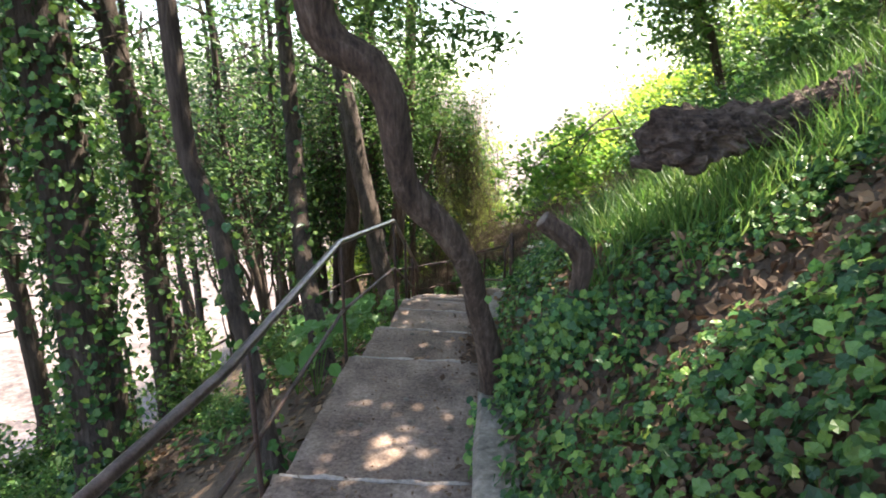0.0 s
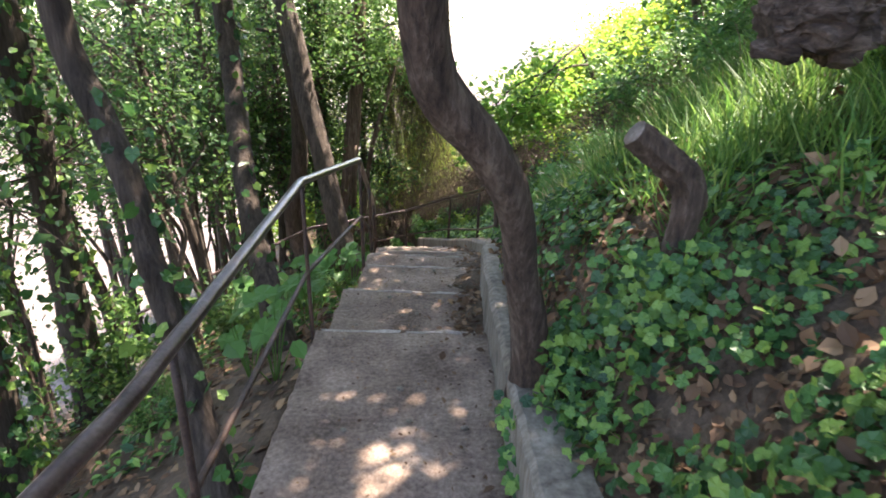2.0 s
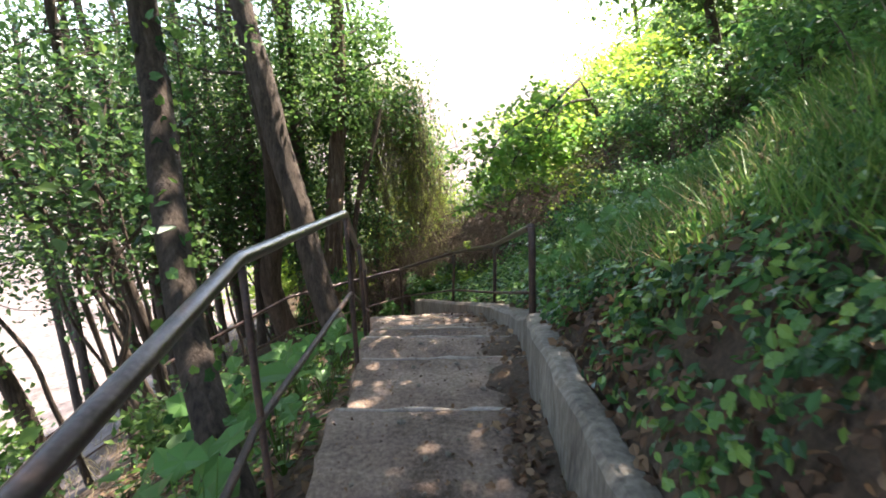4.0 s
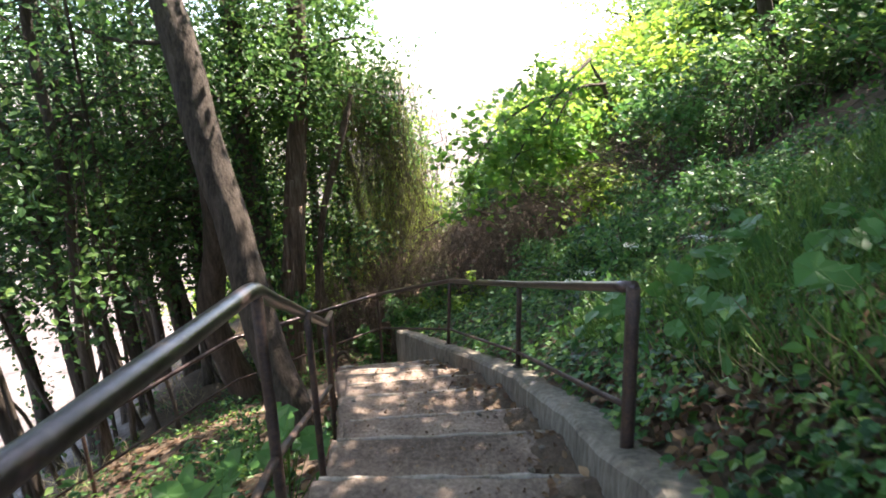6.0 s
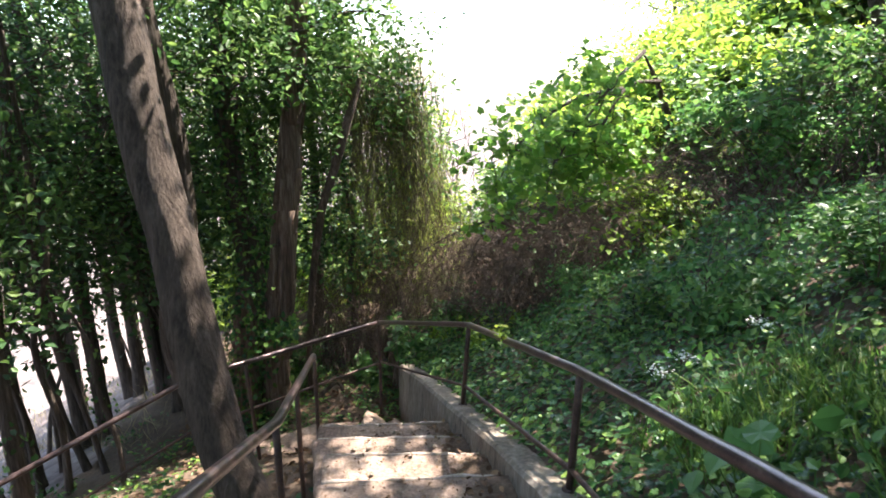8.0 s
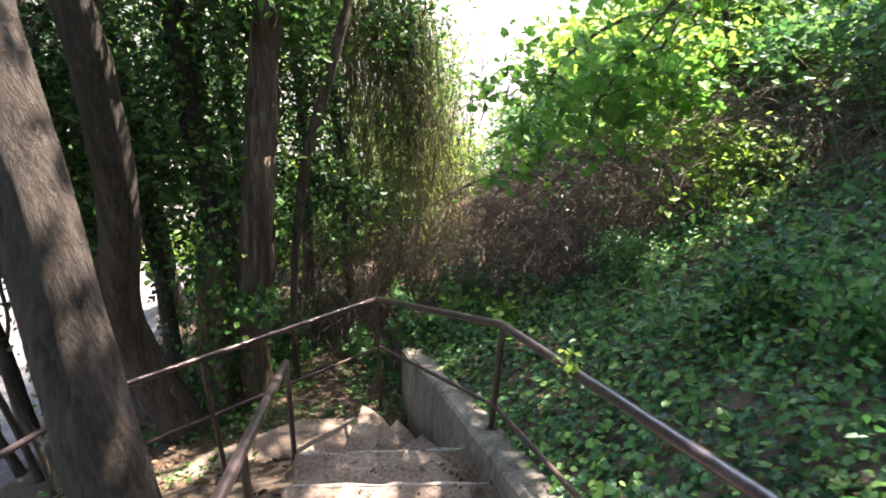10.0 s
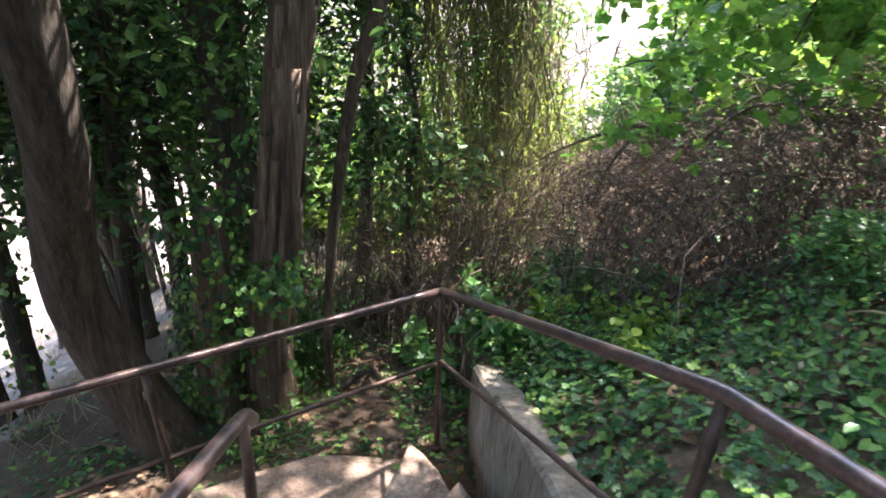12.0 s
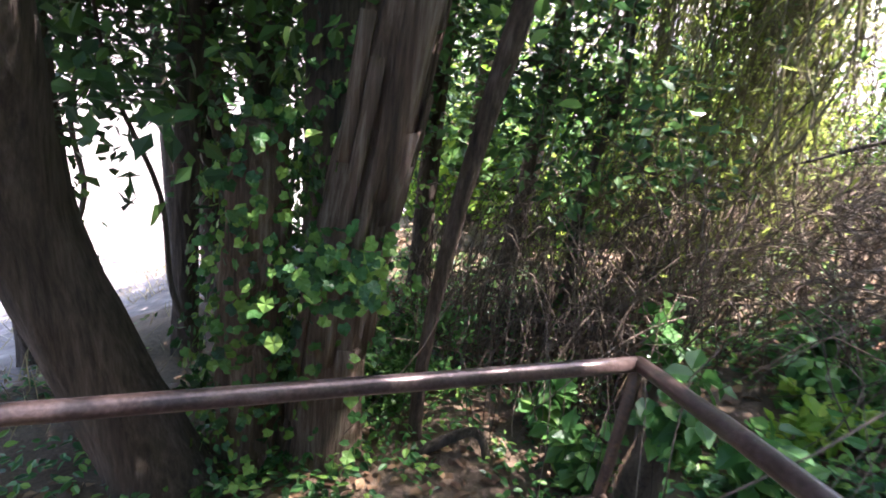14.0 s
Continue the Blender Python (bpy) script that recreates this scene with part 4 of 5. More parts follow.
broken_at = (-2.02, 11.95, -2.9)
broken = thing("ivied_stump", broken_at, "broken trunk stub smothered in ivy beside the big tree", "stump")
bl = bezier_points([(-2.28, 11.9, -3.1, 0.17), (-2.27, 11.9, -2.2, 0.14), (-2.24, 11.92, -1.6, 0.125), (-2.22, 11.94, -1.3, 0.1)], 0.06)
part("trunk", local(tube(bl, 14, 0.25, 4, 6, 0.05), broken_at, "trunk"), M["shaggy"], broken)
gi = np.random.default_rng(5)
w = bl[gi.integers(0, len(bl), 1500)]
a = gi.uniform(0, 2 * np.pi, 1500)
nr = np.column_stack([np.cos(a), np.sin(a), np.full(1500, 0.3)])
part("ivy", local(leaves(w[:, :3] + nr * (w[:, 3:4] + gi.uniform(0, 0.1, (1500, 1))) + gi.normal(0, 0.05, (1500, 3)), (0.03, 0.062), IVY, nr, 0.45, gi, 0.6), broken_at, "ivy", False), M["ivy"], broken)
tuft = [bl[-1, :3] + np.array([0.36, -0.02, -0.5])]
p = clump_points(tuft, 260, 0.12, gi)
part("ivy_tuft", local(leaves(p, (0.035, 0.07), IVY, np.tile([0.2, -0.9, 0.5], (260, 1)), 0.5, gi, 0.8), broken_at, "ivy_tuft", False), M["ivy"], broken, "bright green ivy tuft", "stuff")

# ---- shrubs ----
def shrub_kind(name, label, height, n_leaf, leaf, mat, seed, width=0.8, shape=KITE, stems=9):
    g = np.random.default_rng(seed)
    ob = thing(name, (0, 0, 0), label, "shrub", "shrubs on the bank")
    tubes, tips = [], []
    for k in range(stems):
        a, sp_ = g.uniform(0, 2 * np.pi), g.uniform(0.2, 1.0) * width
        tip = np.array([math.cos(a) * sp_, math.sin(a) * sp_, height * g.uniform(0.45, 1.0)])
        mid = tip * np.array([0.35, 0.35, 0.55]) + g.normal(0, 0.06, 3)
        ln = bezier_points([(0.05 * math.cos(a), 0.05 * math.sin(a), -0.15, 0.013), (*mid, 0.009), (*tip, 0.004)], 0.2)
        tubes.append(tube(ln, 3))
        tips += [ln[int(len(ln) * f), :3] for f in (0.4, 0.6, 0.8, 0.97)]
    part("stem_tangle", mesh_from("stem_tangle", *join(tubes)), M["twig"], ob, kind="stuff")
    cc = np.array(tips)[g.integers(0, len(tips), 50)] + g.normal(0, 0.12 * width, (50, 3))
    p = clump_points(cc, n_leaf, 0.14 * width, g)
    p[:, 2] = np.maximum(p[:, 2], 0.02)
    part("foliage", mesh_from("foliage", *leaves(p, leaf, shape, None, 0.55, g, 0.3)), M[mat], ob, kind="stuff")
    return ob


kinds = [shrub_kind("shrub", "dense bright green leafy shrub on the bank", 1.0, 1300, (0.058, 0.115), "shrub", 31),
         shrub_kind("shrub", "low dark green leafy shrub on the bank", 0.7, 1200, (0.057, 0.105), "ivy", 32),
         shrub_kind("shrub", "tall loose leafy shrub on the bank", 1.6, 1250, (0.08, 0.155), "crown", 33, 0.9),
         shrub_kind("shrub", "sunlit yellow-green shrub on the bank", 1.0, 820, (0.09, 0.17), "lime_lit", 34, 1.2),
         shrub_kind("shrub", "fine-leaved feathery green weeds", 0.6, 1700, (0.033, 0.065), "shrub", 35, 0.6)]
# large soft-leaved weeds near the end post of the right handrail
gw = np.random.default_rng(41)
for k, (x, y) in enumerate([(0.95, 6.3), (1.2, 6.8), (0.85, 7.1), (1.45, 6.3), (1.1, 5.7), (1.6, 7.2), (-1.0, 3.6), (-1.25, 3.9), (-1.0, 4.6), (-1.45, 4.9), (-1.2, 5.2), (-1.6, 5.7), (-1.0, 5.9), (-1.3, 6.4), (-1.05, 6.9), (-1.5, 7.0), (-1.2, 7.6), (-1.7, 6.4)]):
    base = (x, y, gz(x, y, 0.02))
    ob = thing("broad_leaved_weed", base, "weed with large soft grey-green leaves", "weed", "large-leaved weeds")
    for j in range(9):
        a, h = gw.uniform(0, 2 * np.pi), gw.uniform(0.18, 0.42) * (1.35 if x < 0 else 1.0)
        tip = np.array([math.cos(a) * gw.uniform(0.05, 0.2), math.sin(a) * gw.uniform(0.05, 0.2), h])
        part("stem", mesh_from("stem", *tube(bezier_points([(0, 0, -0.03, 0.004), (*(tip * 0.5), 0.0035), (*tip, 0.002)], 0.05), 5), True), M["grass"], ob)
        part("leaf", mesh_from("leaf", *leaves(tip[None], (0.1, 0.17) if x > 0 else (0.12, 0.21), OVAL if j % 2 else IVY, np.array([[-0.3, -0.3, 0.9]]), 0.3, gw)), M["shrub"], ob)

gs = np.random.default_rng(77)
used = set()
for k in range(190):
    y = gs.uniform(4.5, 27)
    x = float(right_x(min(y, 14))) + gs.uniform(0.9, 11.0) ** 1.0
    dd = x - float(right_x(min(y, 14)))
    if y < 7 and dd < 1.5 or 11.5 < y < 15.0 and dd < 4.8 or y > 15.5 and dd < 2.0:
        continue
    if dd < 2.2:
        kind = int(gs.choice([0, 1, 4, 4]))
        s = gs.uniform(0.45, 0.75)
    elif dd < 5:
        kind = int(gs.choice([0, 1, 2, 1, 4]))
        s = gs.uniform(0.7, 1.2)
    else:
        kind = int(gs.choice([2, 3, 3, 0]))
        kind = 2 if kind == 3 and y < 12 else kind
        s = gs.uniform(0.9, 1.4)
    m = pose(x, y, gz(x, y, 0.05), gs.normal(0, 6), gs.normal(0, 6) - 12, gs.uniform(0, 360)) @ Matrix.Diagonal((s, s, s * gs.uniform(0.8, 1.15), 1))
    if kind not in used:
        kinds[kind].matrix_basis = m
        used.add(kind)
    else:
        src = kinds[kind]
        made = copy_thing(src, Matrix.Identity(4))
        made.matrix_basis = m
for k in range(46):
    y, x = gs.uniform(0.5, 19), -gs.uniform(1.5, 5.2)
    if 8.6 < y < 12.2 and x > -3.0 or y < 12 and x > -1.5 or y > 5 and x < -2.7:
        continue
    kind = int(gs.choice([0, 1, 2, 2, 4]))
    s = gs.uniform(0.45, 0.85) if x < -2.5 else gs.uniform(0.35, 0.6)
    made = copy_thing(kinds[kind], Matrix.Identity(4))
    made.matrix_basis = pose(x, y, gz(x, y, 0.05), gs.normal(0, 6), gs.normal(0, 6) + 8, gs.uniform(0, 360)) @ Matrix.Diagonal((s, s, s, 1))
    made["label"] = "leafy green undergrowth on the wooded slope"
    made["group"] = "undergrowth on the slope"

for k in range(22):
    x, y = gs.uniform(-5, 4.5), gs.uniform(17.5, 23)
    s = gs.uniform(1.3, 2.1) if x < 0.6 else gs.uniform(0.8, 1.2)
    made = copy_thing(kinds[int(gs.choice([3, 3, 2, 0]))], Matrix.Identity(4))
    made.matrix_basis = pose(x, y, gz(x, y, 0.05), 0, 0, gs.uniform(0, 360)) @ Matrix.Diagonal((s, s, s * 0.9, 1))
    made["label"] = "sunlit yellow-green bush beyond the hanging vines"
    made["group"] = "bushes beyond the hollow"

for k in range(24):
    x, y = gs.uniform(3.4, 7.5), gs.uniform(11.5, 17.5)
    s = gs.uniform(0.8, 1.25)
    made = copy_thing(kinds[int(gs.choice([3, 3, 0, 2] if y > 14 else [2, 2, 0, 1]))], Matrix.Identity(4))
    made.matrix_basis = pose(x, y, gz(x, y, 0.05), 0, -10, gs.uniform(0, 360)) @ Matrix.Diagonal((s, s, s, 1))

# more shrubs in the sun-brightened leaf colour, for the lit upper bank
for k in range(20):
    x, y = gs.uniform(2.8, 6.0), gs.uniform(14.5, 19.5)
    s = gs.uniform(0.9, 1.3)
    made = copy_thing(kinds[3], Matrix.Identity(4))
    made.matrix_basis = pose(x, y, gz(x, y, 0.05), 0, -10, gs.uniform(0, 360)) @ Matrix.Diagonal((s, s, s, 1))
for k in range(14):
    x, y = gs.uniform(2.4, 4.6), gs.uniform(11.8, 16.5)
    s = gs.uniform(0.4, 0.75)
    made = copy_thing(kinds[int(gs.choice([0, 0, 3]))], Matrix.Identity(4))
    made.matrix_basis = pose(x, y, gz(x, y, 0.05), 0, -10, gs.uniform(0, 360)) @ Matrix.Diagonal((s, s, s, 1))

# ---- ivy, litter and grass on the ground ----
def scatter(n, x0, x1, y0, y1, keep, seed, rel=True):
    """Spots on the ground, x counted from the wall (rel) or the left edge, kept by a patchy mask."""
    g = np.random.default_rng(seed)
    y = g.uniform(y0, y1, n)
    x = (right_x(y) + 0.17 if rel else left_x(y)) + g.uniform(x0, x1, n)
    m = np.array([noise.noise((a * 1.3, b * 1.3, seed)) + 0.5 * noise.noise((a * 3.7, b * 3.7, seed)) for a, b in zip(x, y)]) > keep
    return np.column_stack([x[m], y[m]])


def carpet(name, label, category, xy, lift, size, shape, mat, seed, tilt=0.35, spread=0.05):
    g = np.random.default_rng(seed)
    p = at_land(xy)
    nr = land_normal(xy)
    p = p + nr * g.uniform(lift[0], lift[1], (len(p), 1))
    ob = new(name, mesh_from(name, *leaves(p, size, shape, nr, tilt, g)))
    ob.data.materials.append(M[mat])
    return tagged(ob, label, category, kind="stuff")


spread = scatter(45000, -0.02, 2.8, -2.5, 5.2, -0.27, 1)
off = spread[:, 0] - right_x(spread[:, 1])
spread = spread[(spread[:, 1] < 2.42) | (off < 0.5) | (spread[:, 0] > 1.6) & (spread[:, 1] < 3.1)]
carpet("ivy_cover", "glossy green ivy spread over the steep bank", "ivy", spread, (0.0, 0.13), (0.027, 0.054), IVY, "ivy", 11, 0.5)
carpet("ivy_cover", "ivy and low weeds between the grass on the bank", "ivy", scatter(6500, 0.0, 1.7, 3.0, 5.6, -0.25, 41), (0.0, 0.12), (0.03, 0.06), LEAF, "ivy", 42, 0.5)
carpet("ivy_cover", "young ivy filling the bank above the wall", "ivy", scatter(4200, 0.5, 1.9, 1.4, 3.0, -0.2, 31), (0.0, 0.07), (0.026, 0.05), IVY, "ivy", 32)
carpet("ivy_cover", "green ivy and weeds on the slope beside the steps", "ivy", scatter(8000, -2.6, -0.03, -2.0, 9.5, 0.05, 2, False), (0.0, 0.12), (0.05, 0.1), LEAF, "ivy", 12)
carpet("ivy_cover", "ivy carpet behind the retaining wall", "ivy", scatter(22000, 0.0, 3.2, 5.9, 12.2, -0.7, 3), (0.0, 0.1), (0.03, 0.062), IVY, "ivy", 13)
carpet("ivy_cover", "low green ground plants on the hollow beyond the landing", "ivy", scatter(11000, -2.6, 1.2, 11.3, 15.5, -0.35, 4), (0.0, 0.1), (0.03, 0.07), LEAF, "ivy", 14)
carpet("ivy_cover", "ivy and seedlings on the lower slope under the leaning trunks", "ivy", scatter(4200, -2.9, -0.4, 8.5, 13.0, 0.1, 24, False), (0.0, 0.1), (0.035, 0.075), LEAF, "ivy", 25)
carpet("weeds", "soft bright weeds behind the wall", "weeds", scatter(9000, 0.1, 4.0, 5.2, 13.5, 0.0, 5), (0.02, 0.3), (0.03, 0.07), LEAF, "shrub", 15, 0.8)
carpet("leaf_litter", "dry brown fallen leaves on the bank", "leaf litter", scatter(19000, -0.05, 2.2, -2.5, 6.0, -0.9, 6), (0.0, 0.045), (0.025, 0.075), OVAL, "litter", 16, 0.7)
carpet("leaf_litter", "dry brown fallen leaves beside the steps", "leaf litter", scatter(6000, -2.5, -0.02, -1.0, 10.0, -0.3, 7, False), (0.0, 0.02), (0.04, 0.09), OVAL, "litter", 17, 0.3)
carpet("leaf_litter", "brown leaves over the hollow round the landing", "leaf litter", scatter(6000, -2.8, 4.0, 10.2, 16.0, -0.4, 8), (0.0, 0.02), (0.04, 0.1), OVAL, "litter", 18, 0.3)

carpet("leaf_litter", "patches of dry brown leaves showing through the ivy", "leaf litter", scatter(2400, 0.1, 1.0, 0.9, 2.2, 0.3, 36), (0.02, 0.08), (0.02, 0.05), OVAL, "litter", 37, 0.6)
gg = np.random.default_rng(9)
xy = scatter(32000, 0.35, 3.8, 2.3, 8.0, -0.25, 9)
p = at_land(xy)


def blades(p, lo, hi, g, lean=0.45):
    n = len(p)
    up = np.column_stack([g.normal(-0.1, lean, n), g.normal(0, lean, n), np.ones(n)])
    up /= np.linalg.norm(up, axis=1)[:, None]
    a = g.uniform(0, 2 * np.pi, n)
    side = np.column_stack([np.cos(a), np.sin(a), np.zeros(n)])
    fwd = np.column_stack([-np.sin(a), np.cos(a), np.zeros(n)])
    h = g.uniform(lo, hi, n)[:, None]
    wd = g.uniform(0.002, 0.005, n)[:, None]
    v = np.stack([p - side * wd, p + side * wd, p + up * h * 0.6 + fwd * h * 0.12 + side * wd * 0.8, p + up * h * 0.6 + fwd * h * 0.12 - side * wd * 0.8, p + up * h * 0.95 + fwd * h * 0.42], 1)
    b = np.arange(n)[:, None] * 5
    return v.reshape(-1, 3), (b + np.array([0, 1, 2, 3])).tolist() + (b + np.array([3, 2, 4])).tolist()


ob = new("grass", mesh_from("grass", *blades(p, 0.1, 0.38, gg)))
ob.data.materials.append(M["grass"])
tagged(ob, "long thin green and straw-coloured grass on the bank", "grass", kind="stuff")

g3 = np.random.default_rng(19)
ob = new("dry_grass", mesh_from("dry_grass", *blades(at_land(scatter(2000, 0.3, 1.7, 4.0, 6.2, -0.15, 21)), 0.1, 0.32, g3, 0.9)))
ob.data.materials.append(M["straw"])
tagged(ob, "flattened straw-coloured dry grass on the bank", "grass", kind="stuff")
carpet("leaf_litter", "brown leaves caught behind the wall", "leaf litter", scatter(5200, 0.05, 1.5, 4.0, 7.0, -0.25, 22), (0.01, 0.06), (0.03, 0.075), OVAL, "litter", 23, 0.4)

gf = np.random.default_rng(27)
fp = np.column_stack([gf.uniform(-9.5, -3.2, 9000), gf.uniform(4.0, 18.0, 9000)])
fp = fp[np.array([noise.noise((a * 0.9, b * 0.9, 2)) + 0.6 * noise.noise((a * 3, b * 3, 6)) for a, b in fp]) > 0.15]
ob = new("dry_grass", mesh_from("dry_grass", *blades(at_land(fp), 0.12, 0.4, gf, 0.7)))
ob.data.materials.append(M["straw"])
tagged(ob, "sparse dry grass on the pale flat below the slope", "grass", kind="stuff")

# fallen leaves on the steps, thickest along the wall
gl = np.random.default_rng(14)
pts = []
for k in range(len(NOSE) - 1):
    for _ in range(14):
        t = gl.beta(2.6, 0.6)
        y = gl.uniform(NOSE[k][0] + 0.03, NOSE[k + 1][0] - 0.03)
        pts.append((float(left_x(y)) + 0.05 + (float(right_x(y)) - float(left_x(y)) - 0.06) * t, y, NOSE[k][1] + 0.016))
ob = new("leaf_litter", mesh_from("leaf_litter", *leaves(np.array(pts), (0.02, 0.055), OVAL, None, 0.35, gl)))
ob.data.materials.append(M["litter"])
tagged(ob, "scattered dry brown leaves on the concrete steps", "leaf litter", kind="stuff")
verts, faces, drift_leaf = [], [], []
for k in range(7, len(NOSE) - 1):
    y0, y1, z = NOSE[k][0] - 0.03, NOSE[k + 1][0] - 0.02, NOSE[k][1]
    ny, nx = max(6, int((y1 - y0) / 0.04)), 9
    at0 = len(verts)
    for a in range(ny + 1):
        y = y0 + (y1 - y0) * a / ny
        wide = 0.24 + 0.14 * noise.noise((y * 3, 1, k)) + 0.07 * noise.noise((y * 11, 2, k))
        for b in range(nx + 1):
            u = b / nx
            x = float(right_x(y)) + 0.03 - wide * u
            h = (0.055 * (1 - u) ** 1.4 + 0.02 * (1 - u) * noise.noise((x * 16, y * 16, 4)) + 0.012 * noise.noise((x * 45, y * 45, 9)) * (1 - u * 0.6)) * min(1, a / 2.0, (ny - a) / 2.0) - 0.012 * u - 0.004
            verts.append((x, y, z + h + 0.008))
            if u < 0.9 and gl.random() < 0.3:
                drift_leaf.append((x, y, z + h + 0.022))
    for a in range(ny):
        for b in range(nx):
            q = at0 + a * (nx + 1) + b
            faces.append((q, q + nx + 1, q + nx + 2, q + 1))
ob = new("dirt_drift", mesh_from("dirt_drift", np.array(verts), faces, True))
ob.data.materials.append(M["soil"])
tagged(ob, "dark dirt and crumbled litter heaped along the wall", "dirt", kind="stuff")
ob = new("leaf_litter", mesh_from("leaf_litter", *leaves(np.array(drift_leaf), (0.025, 0.065), OVAL, None, 0.45, gl)))
ob.data.materials.append(M["litter"])
tagged(ob, "brown dead leaves lodged in the dirt by the wall", "leaf litter", kind="stuff")
gd = np.random.default_rng(16)
bits = []
for k in range(5, len(NOSE) - 1):
    for _ in range(260):
        y = gd.uniform(NOSE[k][0] + 0.02, NOSE[k + 1][0] - 0.02)
        bits.append((float(left_x(y)) + 0.03 + (float(right_x(y)) - float(left_x(y)) - 0.04) * gd.beta(1.3, 0.8), y, NOSE[k][1] + 0.014))
ob = new("debris", mesh_from("debris", *leaves(np.array(bits), (0.006, 0.026), LEAF, None, 0.5, gd)))
ob.data.materials.append(M["litter"])
tagged(ob, "crumbs of leaf and twig strewn over the steps", "debris", kind="stuff")
gp = np.random.default_rng(15)
stone_mesh = None
for k in range(100):
    n = int(gp.integers(5, len(NOSE) - 1))
    y = gp.uniform(NOSE[n][0] + 0.05, NOSE[n + 1][0] - 0.05)
    x = gp.uniform(float(left_x(y)) + 0.06, float(right_x(y)) - 0.06)
    if stone_mesh is None:
        bm = bmesh.new()
        bmesh.ops.create_icosphere(bm, subdivisions=1, radius=1)
        for v in bm.verts:
            v.co += 0.25 * Vector(noise.noise_vector(v.co * 1.7))
        stone_mesh = bpy.data.meshes.new("pebble")
        bm.to_mesh(stone_mesh)
        bm.free()
        stone_mesh.materials.append(M["wall"])
    ob = new("pebble", stone_mesh)
    s = gp.uniform(0.006, 0.018)
    ob.matrix_basis = pose(x, y, NOSE[n][1] + 0.008 + s * 0.4, 0, 0, gp.uniform(0, 360)) @ Matrix.Diagonal((s * 1.4, s, s * 0.7, 1))
    tagged(ob, "small grey stone lying on a concrete step", "stone", "stones on the steps")

# ---- hanging vines beyond the landing ----
gv = np.random.default_rng(33)
vines = thing("hanging_vines", (0.3, 15.5, gz(0.3, 15.5)), "curtain of thin dry vines hanging from a high bough", "vines")
vb = Vector(vines.location)
bough = bezier_points([(-2.4, 14.0, 1.2, 0.06), (-1.65, 14.6, 1.5, 0.05), (-1.0, 14.9, 1.3, 0.035), (-0.45, 15.1, 0.75, 0.022), (-0.05, 15.2, -0.2, 0.01)], 0.15)
part("bough", local(tube(bough, 8, 0.1, 2), vb, "bough"), M["bark"], vines)
strands, lp = [], []
anchors = gv.integers(int(len(bough) * 0.4), len(bough), 60)
shift = gv.normal(0, 1, (60, 3)) * np.array([0.22, 0.7, 0.3])
for k in range(680):
    m = int(gv.integers(0, 60))
    s = bough[anchors[m], :3] + shift[m]
    x, y, z = s[0] + gv.normal(0, 0.1), s[1] + gv.normal(0, 0.1), s[2] + gv.uniform(-0.6, 0.3)
    L = gv.uniform(1.0, 4.6)
    L = min(L, z - float(land(x, y)) - 0.05)
    if L < 0.4:
        continue
    sway = gv.normal(0, 0.25, 2) + np.array([0.1, 0.0])
    curl = gv.uniform(0, 6.28, 2)
    n = 9
    ln = [(x + sway[0] * t * t + 0.11 * math.sin(curl[0] + 5 * t) + gv.normal(0, 0.035), y + sway[1] * t * t + 0.08 * math.sin(curl[1] + 6 * t), z - L * t, 0.0055 * (1 - 0.6 * t)) for t in np.linspace(0, 1, n)]
    ln = bezier_points(ln, 0.25)
    if k % 9 == 0:
        part("strand", local(tube(ln * np.array([1, 1, 1, 1.5]), 4), vb, "strand"), M["vine"], vines)
    else:
        strands.append(tube(ln, 3))
    m = int(L * 11)
    lp.append(ln[gv.integers(0, len(ln), m), :3] + gv.normal(0, 0.05, (m, 3)))
bp = clump_points(np.vstack([bough[:, :3] + gv.normal(0, 0.25, (len(bough), 3)) for _ in range(3)] + [bough[5:, :3] + gv.normal(0, 0.3, (len(bough) - 5, 3)) - np.array([0, 0.4, 0.7])]), 3800, 0.2, gv)
part("bough_foliage", local(leaves(bp, (0.06, 0.12), LEAF, None, 0.6, gv, 0.6), vb, "bough_foliage", False), M["crown"], vines, kind="stuff")
part("strand_curtain", local(join(strands), vb, "strand_curtain"), M["vine"], vines, kind="stuff")
part("leaf_mass", local(leaves(np.vstack(lp), (0.05, 0.1), SLIM, None, 0.8, gv, 2.5), vb, "leaves", False), M["willow"], vines, kind="stuff")


